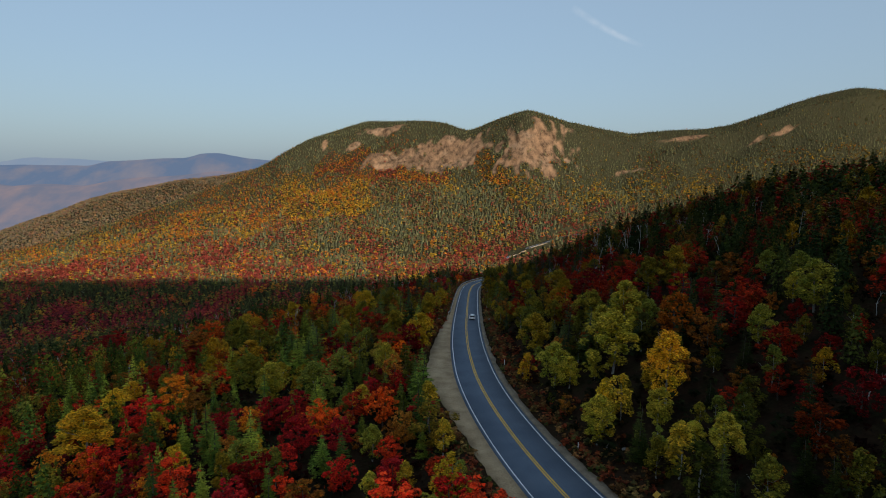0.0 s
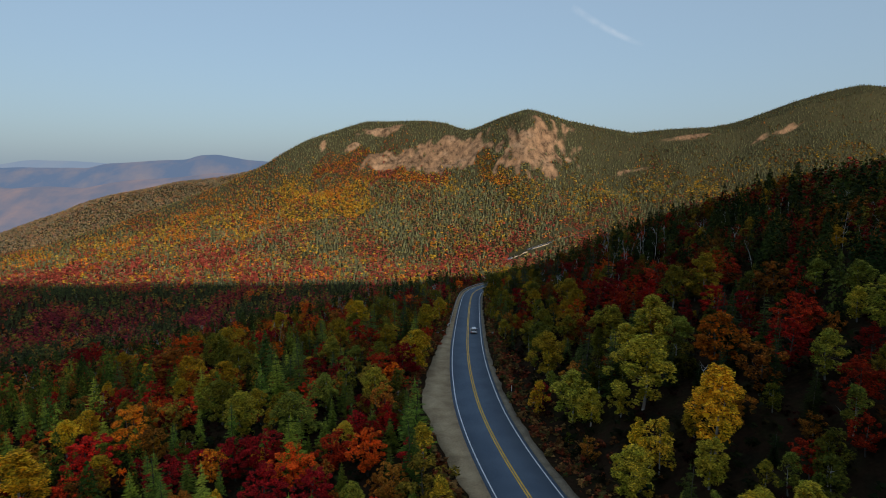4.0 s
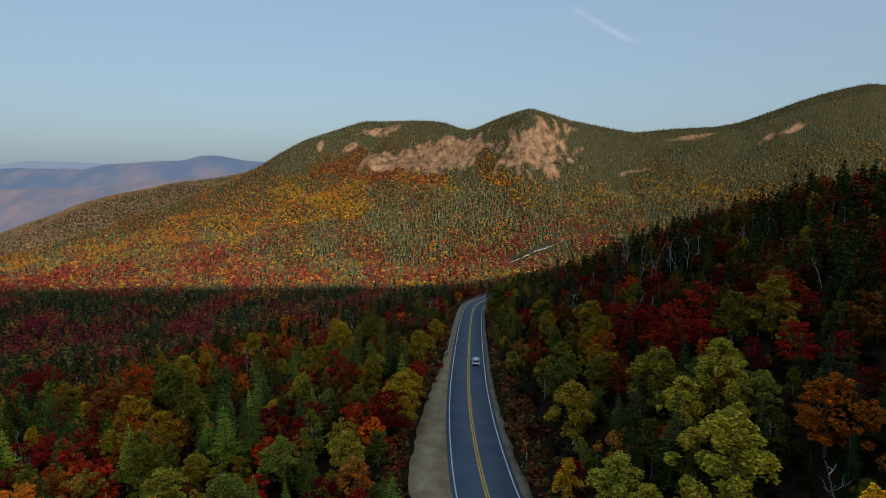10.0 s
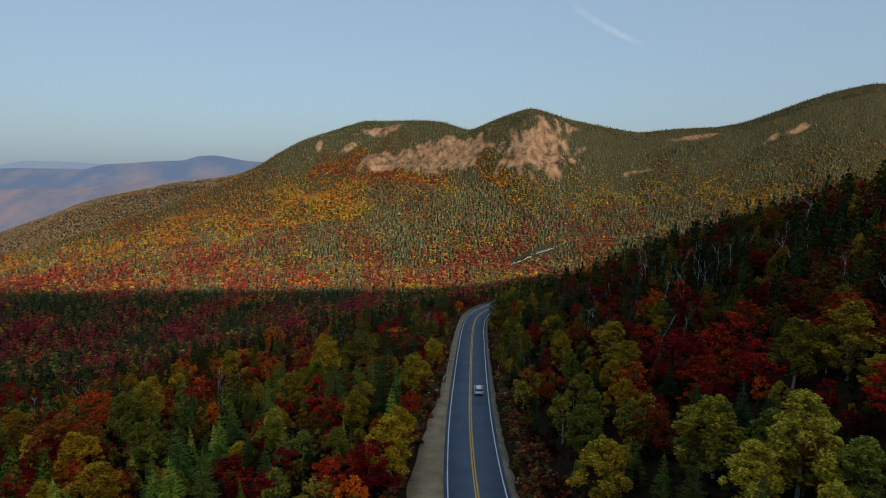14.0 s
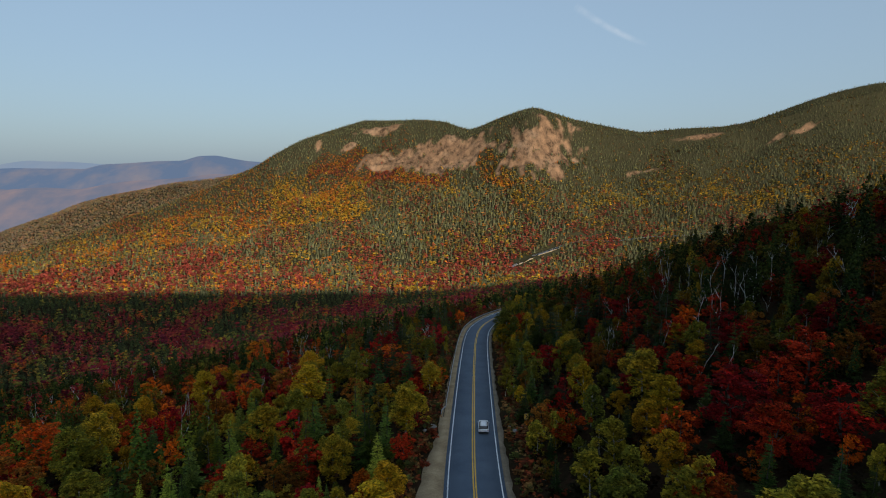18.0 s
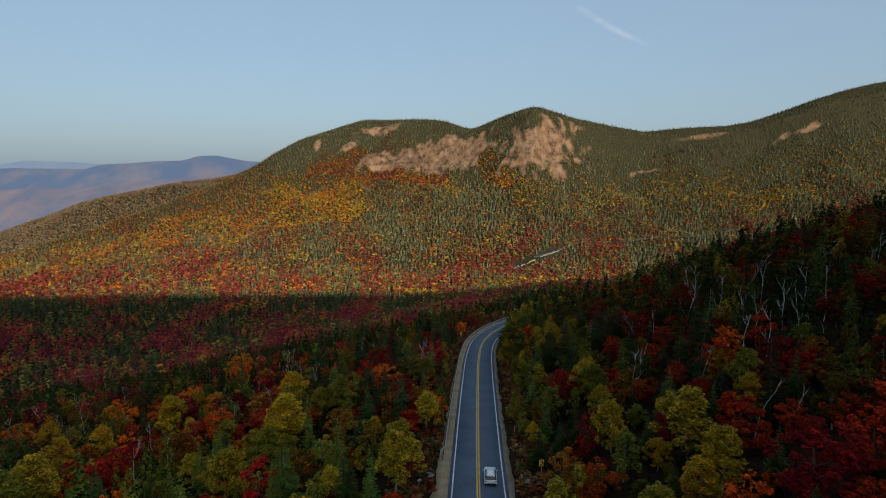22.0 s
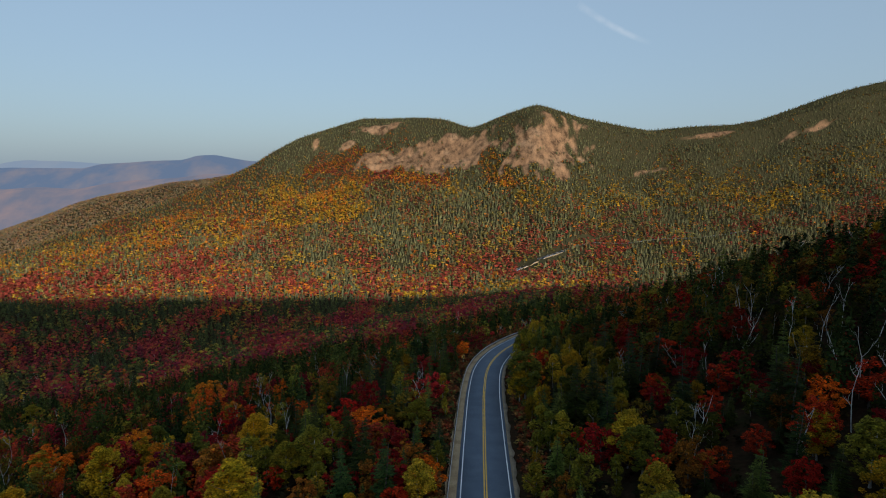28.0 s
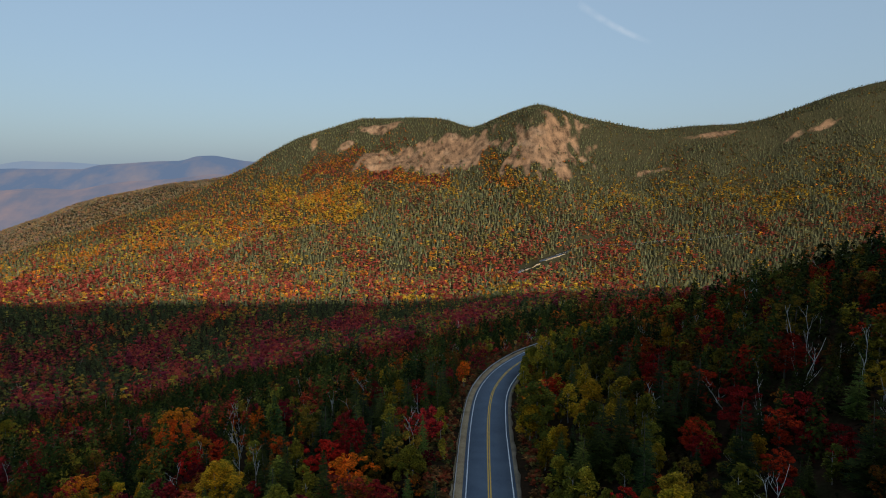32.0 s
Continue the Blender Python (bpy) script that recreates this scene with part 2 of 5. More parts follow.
def bare_rock(x, y):
    """0 to 1: where the granite of the two summits lies bare."""
    u = x / np.maximum(y, 200.0)
    dr, zz = smooth_interp(u, RIDGE_U, RIDGE_D), smooth_interp(u, RIDGE_U, RIDGE_Z)
    s = (y - 820) / (dr - 820)
    n = waves(x, y, 110, 8) * 0.3 + waves(x, y * 0.6, 45, 9) * 0.45 + waves(x, y * 0.5, 22, 10) * 0.45
    low = np.interp(u, [-0.13, -0.012, 0.04, 0.07], [0.742, 0.732, 0.778, 0.86])
    top = np.interp(u, [-0.14, -0.09, -0.04, 0.0, 0.066], [0.775, 0.83, 0.855, 0.90, 0.93])
    slab = np.minimum.reduce([(s - low) / 0.025, (top - s) / 0.025, (u + 0.135) / 0.02, (0.07 - u) / 0.012])
    dome = 1 - np.abs((u - 0.15 - (s - 0.82) * 0.12) / 0.056) ** 2 - np.abs((s - 0.825) / 0.105) ** 2
    spots = [np.minimum(slab, 1), dome + n * 0.5]
    # smaller outcrops: across, up the slope, half width, half height, tilt
    for cu, cs, ru, rs, tilt in ((-0.098, 0.915, 0.036, 0.024, 0.5), (-0.195, 0.89, 0.006, 0.03, 0.4), (-0.147, 0.852, 0.01, 0.014, 0), (0.31, 0.79, 0.024, 0.008, 0), (0.567, 0.868, 0.02, 0.011, 0), (0.525, 0.868, 0.014, 0.009, 0), (0.405, 0.93, 0.034, 0.014, 0), (0.18, 0.73, 0.014, 0.02, 0)):
        spots.append(1 - np.abs((u - cu) / ru) ** 2 - np.abs((s - cs - (u - cu) * tilt) / rs) ** 2)
    return np.clip((np.maximum.reduce(spots) + n * 1.25 + 0.1) * 4.0, 0, 1) * (y > 1080)


def mesh_from(name, verts, faces, material, colours=None, smooth=False):
    """A mesh from arrays of vertices and triangles or quads."""
    me = bpy.data.meshes.new(name)
    verts, faces = np.asarray(verts, np.float32), np.asarray(faces, np.int32)
    n, k = faces.shape
    me.vertices.add(len(verts))
    me.vertices.foreach_set("co", verts.ravel())
    me.loops.add(n * k)
    me.loops.foreach_set("vertex_index", faces.ravel())
    me.polygons.add(n)
    me.polygons.foreach_set("loop_start", np.arange(0, n * k, k, dtype=np.int32))
    if smooth:
        me.polygons.foreach_set("use_smooth", np.ones(n, bool))
    if colours is not None:
        at = me.attributes.new("tint", "FLOAT_COLOR", "POINT")
        at.data.foreach_set("color", np.c_[colours, np.ones(len(colours))].astype(np.float32).ravel())
    me.materials.append(material)
    me.update()
    me.validate()
    return me


def part(name, me, parent, label="", loc=None):
    """One mesh object under a thing or a part."""
    ob = new(name, me)
    ob.parent = parent
    if loc is not None:
        ob.location = loc
    return tagged(ob, label=label) if label else ob


def steps(*spans):
    """Joined runs of even steps: start, end, number, and on."""
    return np.concatenate([np.linspace(a, e, n, endpoint=False) for a, e, n in spans] + [[spans[-1][1]]])


GX = steps((-4700, -1000, 30), (-1000, -360, 50), (-360, -60, 60), (-60, 80, 50), (80, 420, 68), (420, 1400, 60), (1400, 4700, 25))
GY = steps((-2200, -100, 50), (-100, 400, 130), (400, 900, 50), (900, 1230, 50), (1230, 1740, 130), (1740, 4900, 45))
XX, YY = np.meshgrid(GX, GY)
ZZ = land(XX, YY)
idx = np.arange(XX.size).reshape(XX.shape)
quads = np.stack([idx[:-1, :-1], idx[:-1, 1:], idx[1:, 1:], idx[1:, :-1]], -1).reshape(-1, 4)
me = mesh_from("ground", np.stack([XX, YY, ZZ], -1).reshape(-1, 3), quads, M_GROUND, smooth=True)
me.attributes.new("rock", "FLOAT", "POINT").data.foreach_set("value", bare_rock(XX, YY).astype(np.float32).ravel())
me.attributes.new("heath", "FLOAT", "POINT").data.foreach_set("value", np.clip((YY - 780) / 120, 0, 1).astype(np.float32).ravel())
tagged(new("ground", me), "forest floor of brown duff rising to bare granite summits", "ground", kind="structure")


# ---- the road ----
def strip(name, lo, hi, lift, material, a=0, b=None, thick=0.06, edge=0.0, seed=0):
    """A band along the road, from lo to hi metres right of its centre line, with sides that go down by thick."""
    p = LINE[a:b]
    z = line_height(LINE)[a:b] + lift
    t = np.gradient(p, axis=0)
    nrm = np.stack([t[:, 1], -t[:, 0]], 1) / np.hypot(*t.T)[:, None]
    k = np.arange(len(p))
    lo_, hi_ = (np.broadcast_to(f(p[:, 1]) if callable(f) else f, len(p)).astype(float) for f in (lo, hi))
    if edge:
        rng = np.random.RandomState(seed)
        lo_ = lo_ + rng.uniform(-edge, edge, len(p)) * (lo_ < hi_) * (abs(lo_) > abs(hi_))
        hi_ = hi_ + rng.uniform(-edge, edge, len(p)) * (abs(hi_) > abs(lo_))
    rows = []
    for off, dz in ((lo_, -thick), (lo_, 0), (hi_, 0), (hi_, -thick)):
        q = p + nrm * off[:, None]
        rows.append(np.c_[q, z + dz])
    v = np.stack(rows, 1).reshape(-1, 3)
    i = np.arange(len(p) - 1)[:, None] * 4
    f = np.concatenate([np.stack([i + j, i + j + 1, i + j + 5, i + j + 4], -1).reshape(-1, 4) for j in range(3)])
    return mesh_from(name, v, f[:, ::-1], material)


def half_width(y):
    return np.interp(y, [60, 120, 190, 400], [4.0, 3.9, 3.55, 3.5])


STRETCHES = (("road", 0, WOODS_A, "two-lane grey asphalt mountain road"), ("road_far", WOODS_B, None, "far stretch of the grey asphalt road across the valley"))
for name, k0, k1, label in STRETCHES:
    road = tagged(new(name, strip(name, lambda y: -half_width(y) - 0.55, lambda y: half_width(y) + 0.5, 0.02, M_ASPHALT, k0, k1, thick=0.2)), label, "road", kind="structure")
    for sgn in (-1, 1):
        part("edge_line", strip("edge_line", lambda y: sgn * half_width(y) - 0.09, lambda y: sgn * half_width(y) + 0.09, 0.026, M_WHITE, k0, k1, thick=0.004), road, "white painted edge line")
    for off in (-0.17, 0.17):
        part("centre_line", strip("centre_line", off - 0.1, off + 0.1, 0.026, M_YELLOW, k0, k1, thick=0.004), road, "yellow painted centre line")
tagged(new("shoulder_left", strip("shoulder_left", lambda y: -half_width(y) - np.interp(y, [60, 85, 100, 120, 150, 175, 400], [3.0, 3.3, 4.5, 6.2, 4.6, 2.4, 1.9]), lambda y: -half_width(y) - 0.5, 0.0, M_GRAVEL, 0, WOODS_A, thick=0.3, edge=0.25, seed=5)), "gravel verge and pull-off beside the road", "gravel", kind="structure")
tagged(new("shoulder_right", strip("shoulder_right", lambda y: half_width(y) + 0.45, lambda y: half_width(y) + np.interp(y, [90, 190], [1.9, 1.3]), 0.0, M_DIRT, 0, WOODS_A, thick=0.3, edge=0.25, seed=6)), "narrow verge of dark grit and leaf litter beside the road", "gravel", kind="structure")

far_a, far_b = (int(np.argmin(np.hypot(LINE[:, 0] - px, LINE[:, 1] - py))) for px, py in ((116, 994), (186, 1045)))
tagged(new("shoulder_far", strip("shoulder_far", -6.0, 6.5, 0.0, M_GRAVEL, far_a, far_b, thick=0.4, edge=1.2, seed=8)), "pale gravel verges of the far road", "gravel", kind="structure")


# ---- trees ----
def rot_to(n, rng):
    """Two axes across each of the directions n, turned by chance."""
    a = np.cross(n, rng.normal(size=n.shape))
    a /= np.linalg.norm(a, axis=1)[:, None] + 1e-9
    return a, np.cross(n, a)


def leaf_cloud(centres, normals, size, rng, k=4):
    """Bent leaf sprays: quads that face about along the normals."""
    a, b = rot_to(normals, rng)
    s = size * rng.uniform(0.6, 1.35, len(centres))[:, None]
    bend = normals * s * 0.25
    if k == 4:
        v = np.stack([centres - a * s * 0.5 - bend, centres - b * s * 0.42, centres + a * s * 0.5 - bend, centres + b * s * 0.42], 1)
        i = np.arange(len(centres))[:, None] * 4
        f = np.concatenate([i + (0, 1, 2), i + (0, 2, 3)])
    else:
        v = np.stack([centres - a * s * 0.55, centres + a * s * 0.4 + b * s * 0.5, centres + a * s * 0.4 - b * s * 0.5], 1)
        i = np.arange(len(centres))[:, None] * 3
        f = i + (0, 1, 2)
    return v.reshape(-1, 3), f


def broad_crown(n, size, rng, boughs=24, shape="round", core=70):
    """A crown of leafy boughs round a dense heart, most leaves held level, for a tree 1 m high."""
    zs, rs = {"round": ([0.1, 0.22, 0.4, 0.6, 0.8, 0.93, 1.0], [0.06, 0.19, 0.285, 0.30, 0.22, 0.11, 0.02]), "oval": ([0.06, 0.2, 0.4, 0.6, 0.8, 0.93, 1.0], [0.06, 0.165, 0.215, 0.20, 0.135, 0.07, 0.012])}[shape]
    z = np.sqrt(rng.uniform(0.12**2, 1.0, boughs)) * 0.93 + 0.02 if shape == "oval" else rng.uniform(0.16, 0.93, boughs)
    t = np.arange(boughs) * 2.4 + rng.uniform(-0.5, 0.5, boughs)
    lop = 1 + 0.22 * np.sin(t + rng.uniform(0, 6.283)) + 0.14 * np.sin(2 * t + rng.uniform(0, 6.283))
    env = np.interp(z, zs, rs) * lop
    r = rng.uniform(0.45, 1.1, boughs) * 0.37 / boughs**0.45 * np.interp(z, [0, 0.7, 1], [1.15, 1.0, 0.7])
    q = np.maximum(env * rng.uniform(0.55, 1.12, boughs) - r * 0.5, 0)
    c = np.stack([q * np.cos(t), q * np.sin(t), z], 1)
    which = rng.choice(boughs, n, p=r**2 / (r**2).sum())
    d = rng.normal(size=(n, 3))
    d += c[which] * (2.2, 2.2, 0) + (0, 0, 0.35)
    d /= np.linalg.norm(d, axis=1)[:, None]
    p = c[which] + d * (1, 1, 1.35 if shape == "oval" else 0.9) * r[which][:, None] * rng.uniform(0.35, 1.0, (n, 1)) ** 0.5 * rng.uniform(0.9, 1.22, (n, 1))
    nn = d * 0.25 + (0, 0, 0.85) + rng.normal(size=d.shape) * 0.38
    nn /= np.linalg.norm(nn, axis=1)[:, None]
    v, f = leaf_cloud(p, nn, size, rng, 3)
    if core:
        zc = rng.uniform(0.15, 0.86, core)
        tc, qc = rng.uniform(0, 6.283, core), np.interp(zc, zs, rs) * rng.uniform(0.0, 0.5, core)
        dc = rng.normal(size=(core, 3))
        dc /= np.linalg.norm(dc, axis=1)[:, None]
        v2, f2 = leaf_cloud(np.stack([qc * np.cos(tc), qc * np.sin(tc), zc], 1), dc, 0.05, rng, 3)
        v, f = np.concatenate([v, v2]), np.concatenate([f, f2 + len(v)])
    return v, f


def spruce_crown(whorls, arms, rng, width=0.17, droop=0.3, sprays=True):
    """Tiers of boughs that sag and lift at the tip, each set with narrow needled sprays, for a tree 1 m high."""
    vs, fs = [], []

    def blade(a, e, half):
        across = np.cross(e - a, (0.0, 0.0, 1.0))
        across = across / (np.linalg.norm(across) + 1e-9) * half
        n = len(vs)
        vs.extend([a - across, a * 0.35 + e * 0.65 + across * 0.9, e, a * 0.35 + e * 0.65 - across * 0.9] if not sprays else [a - across, a + across, e])
        fs.extend([(n, n + 1, n + 2), (n, n + 2, n + 3)] if not sprays else [(n, n + 1, n + 2)])

    for w in range(whorls):
        h = 0.06 + 0.92 * (w + rng.uniform(0, 0.7)) / whorls
        r = width * (1.0 - h) ** 0.8 * rng.uniform(0.8, 1.15) + 0.014
        for a in range(arms):
            t = 6.283 * (a + rng.uniform(-0.4, 0.4)) / arms + w * 0.7
            q = r * rng.uniform(0.6, 1.2)
            way, perp = np.array((math.cos(t), math.sin(t), 0.0)), np.array((-math.sin(t), math.cos(t), 0.0))
            dz = droop * rng.uniform(0.6, 1.4)

            def at(f):
                return way * q * f + np.array((0, 0, h - q * dz * f + q * 0.5 * dz * f * f + q * 0.12 * f**3))

            blade(at(0.05), at(1.0), q * (0.10 if sprays else 0.26))
            if sprays:
                for f in (0.25, 0.45, 0.62, 0.8):
                    for side in (-1, 1):
                        blade(at(f), at(f) + q * 0.42 * (1.1 - f * 0.6) * (way * 0.7 + perp * side * 0.7 + np.array((0, 0, rng.uniform(-0.15, 0.25)))), q * 0.075)
    n = len(vs)
    vs += [np.array(v) for v in ((0.008, 0, 0.9), (-0.004, 0.007, 0.9), (-0.004, -0.007, 0.9), (0, 0, 1.04))]
    fs += [(n, n + 1, n + 3), (n + 1, n + 2, n + 3), (n + 2, n, n + 3)]
    return np.array(vs), np.array(fs)


def needle_crown(n, size, rng, width=0.21):
    """A conifer of the stand: a ragged, tiered cone of needled twigs, for a tree 1 m high."""
    z = 1.0 - 0.93 * np.sqrt(rng.uniform(0, 1, n))
    t = rng.uniform(0, 6.283, n)
    tier = 0.7 + 0.4 * (1 - (z * 8.0 + 0.15 * np.sin(3 * t)) % 1.0)
    r = width * (1.0 - z) ** 0.85 * tier * rng.uniform(0.55, 1.05, n) + 0.006
    out = np.stack([np.cos(t), np.sin(t), np.zeros(n)], 1)
    p = out * r[:, None] + np.stack([0 * z, 0 * z, z + 0.02], 1)
    nn = out * 0.55 + (0, 0, 0.6) + rng.normal(size=(n, 3)) * 0.3
    nn /= np.linalg.norm(nn, axis=1)[:, None]
    v, f = leaf_cloud(p, nn, size, rng, 3)
    top = np.array([(0.012, 0, 0.88), (-0.006, 0.01, 0.88), (-0.006, -0.01, 0.88), (0, 0, 1.05)])
    return np.concatenate([v, top]), np.concatenate([f, np.array([(0, 1, 3), (1, 2, 3), (2, 0, 3)]) + len(v)])


def far_cone(rng):
    """A distant conifer: two ragged skirts of four blades."""
    vs, fs = [], []
    for z0, z1, r in ((0.08, 0.68, 0.2), (0.42, 1.05, 0.13)):
        n = len(vs)
        vs += [(0, 0, z1)] + [(r * rng.uniform(0.6, 1.25) * math.cos(1.571 * k + 0.5 * z0), r * rng.uniform(0.6, 1.25) * math.sin(1.571 * k + 0.5 * z0), z0 + rng.uniform(-0.05, 0.08)) for k in range(4)]
        fs += [(n, n + 1 + k, n + 1 + (k + 1) % 4) for k in range(4)]
    return np.array(vs), np.array(fs)


def tube(points, radii, sides=5):
    """A tapered stem through the points, as vertices and triangles."""
    vs, fs = [], []
    for p, r in zip(points, radii):
        vs += [(p[0] + r * math.cos(6.283 * k / sides), p[1] + r * math.sin(6.283 * k / sides), p[2]) for k in range(sides)]
    for i in range(len(points) - 1):
        for k in range(sides):
            a, b = i * sides + k, i * sides + (k + 1) % sides
            fs += [(a, b, b + sides), (a, b + sides, a + sides)]
    return vs, fs


def stem(rng, limbs=5, top=0.75, r=0.014, bare=False):
    """A tapered trunk with limbs, for a tree 1 m high."""
    lean = rng.normal(size=2) * 0.02
    pts = [(lean[0] * h + 0.01 * math.sin(5 * h), lean[1] * h, h * top) for h in (-0.06, 0.25, 0.5, 0.75, 1.0)]
    vs, fs = tube(pts, [r * 1.25, r, r * 0.75, r * 0.5, r * 0.15], 6)
    for _ in range(limbs):
        h, t = rng.uniform(0.3, 0.92), rng.uniform(0, 6.28)
        q = (0.26 if not bare else 0.2) * (1.15 - h) * rng.uniform(0.6, 1.2)
        base = (lean[0] * h, lean[1] * h, h * top)
        mid = (base[0] + math.cos(t) * q * 0.5, base[1] + math.sin(t) * q * 0.5, base[2] + q * 0.45)
        end = (base[0] + math.cos(t) * q, base[1] + math.sin(t) * q, base[2] + q * rng.uniform(0.8, 1.3))
        v, f = tube([base, mid, end], [r * 0.45, r * 0.3, r * 0.08], 4)
        f += [(0, 1, int(round(h * 4)) * 6 - len(vs))]
        fs += [tuple(i + len(vs) for i in tri) for tri in f]
        vs += v
    return np.array(vs), np.array(fs)


def snag(rng, forks=4, r=0.0075):
    """A bare dead trunk, bent and forked, for a tree 1 m high."""
    vs, fs = [], []

    def limb(base, way, length, r0, r1):
        p, pts = np.array(base, float), []
        for k in range(6):
            pts.append(tuple(p))
            way = way + rng.normal(size=3) * (0.15, 0.15, 0.1) + np.array((0, 0, 0.18))
            way = way / np.linalg.norm(way)
            p = p + way * length / 5
        v, f = tube(pts, np.linspace(r0, r1, 6), 4)
        fs.extend([tuple(q + len(vs) for q in tri) for tri in f])
        vs.extend(v)
        return pts

    main = limb((0, 0, -0.04), np.array((0, 0, 1.0)) + rng.normal(size=3) * 0.08, 1.0, r * 1.3, r * 0.35)
    for _ in range(forks):
        k = rng.randint(1, 5)
        t = rng.uniform(0, 6.283)
        pts = limb(main[k], np.array((math.cos(t), math.sin(t), 0.9)), rng.uniform(0.2, 0.55) * (1.15 - k * 0.15), r * 0.75, r * 0.2)
        for _ in range(2):
            t = rng.uniform(0, 6.283)
            limb(pts[rng.randint(2, 5)], np.array((math.cos(t), math.sin(t), 0.7)), rng.uniform(0.08, 0.2), r * 0.4, r * 0.12)
    return np.array(vs), np.array(fs)


rng = np.random.RandomState(7)
SHAPES = ("round", "oval")
BROAD = {sh: [mesh_from("crown", *broad_crown(2000, 0.033, rng, 36, sh), M_LEAF) for _ in range(6)] for sh in SHAPES}
FINE = {sh: [mesh_from("crown", *broad_crown(6000, 0.0205, rng, 70, sh, 160), M_LEAF) for _ in range(6)] for sh in SHAPES}
SPRUCE = [mesh_from("crown", *spruce_crown(21, 9, rng, wd), M_LEAF) for wd in (0.19, 0.22, 0.25)]
TRUNK = [mesh_from("trunk", *stem(rng), M_BARK) for _ in range(3)]
BIRCH = [mesh_from("trunk", *stem(rng, 5, 0.8, 0.011), M_BIRCH) for _ in range(3)]
POLE = [mesh_from("trunk", *stem(rng, 0, 0.95, 0.012), M_BARK)]
DEAD = [mesh_from("trunk", *snag(rng, fk), M_SNAG) for fk in (2, 3, 4, 5, 3, 4)]

# kind: name, label, base tints
KINDS = {
    "red": ("red_maple", "red maple in deep crimson autumn leaf", [(0.50, 0.022, 0.014), (0.32, 0.014, 0.016), (0.66, 0.055, 0.016)]),
    "orange": ("orange_maple", "sugar maple in orange autumn leaf", [(0.82, 0.17, 0.012), (0.70, 0.22, 0.016), (0.64, 0.095, 0.012)]),
    "yellow": ("yellow_birch", "birch in golden yellow autumn leaf", [(0.60, 0.38, 0.022), (0.62, 0.34, 0.02), (0.54, 0.36, 0.03)]),
    "green": ("green_birch", "birch still in olive green leaf", [(0.26, 0.24, 0.03), (0.36, 0.29, 0.03), (0.19, 0.20, 0.03)]),
    "rust": ("rusty_beech", "beech in rusty brown and olive leaf", [(0.36, 0.14, 0.02), (0.30, 0.20, 0.025), (0.42, 0.14, 0.02)]),
    "spruce": ("spruce", "green spruce with drooping boughs", [(0.065, 0.09, 0.02), (0.095, 0.115, 0.024), (0.042, 0.07, 0.02)]),
    "dead": ("dead_tree", "bare grey dead tree with broken branches", [(0.6, 0.58, 0.55)]),
}


def plant(kind, x, y, height, tint, rng, wide=1.0, fine=False):
    """A tree as a thing of its own: an empty with its trunk and its crown."""
    name, label, _ = KINDS[kind]
    root = new(name)
    root.matrix_basis = Matrix.LocRotScale((x, y, float(land(np.array([x]), np.array([y]))[0])), Euler((0, 0, rng.uniform(0, 6.28))), (height * wide, height * wide, height))
    root.empty_display_size = 0.1
    tagged(root, label, "tree", "roadside trees" if abs(x - road_x(y)) < 25 else "forest trees")
    if kind == "dead":
        part("trunk", DEAD[rng.randint(len(DEAD))], root)
        return root
    trunks = {"spruce": POLE, "yellow": BIRCH, "green": BIRCH}.get(kind, TRUNK)
    part("trunk", trunks[rng.randint(len(trunks))], root)
    crowns = SPRUCE if kind == "spruce" else (FINE if fine else BROAD)["oval" if kind in ("yellow", "green") else "round"]
    crown = part("crown", crowns[rng.randint(len(crowns))], root)
    crown.color = (*tint, 1)
    return root


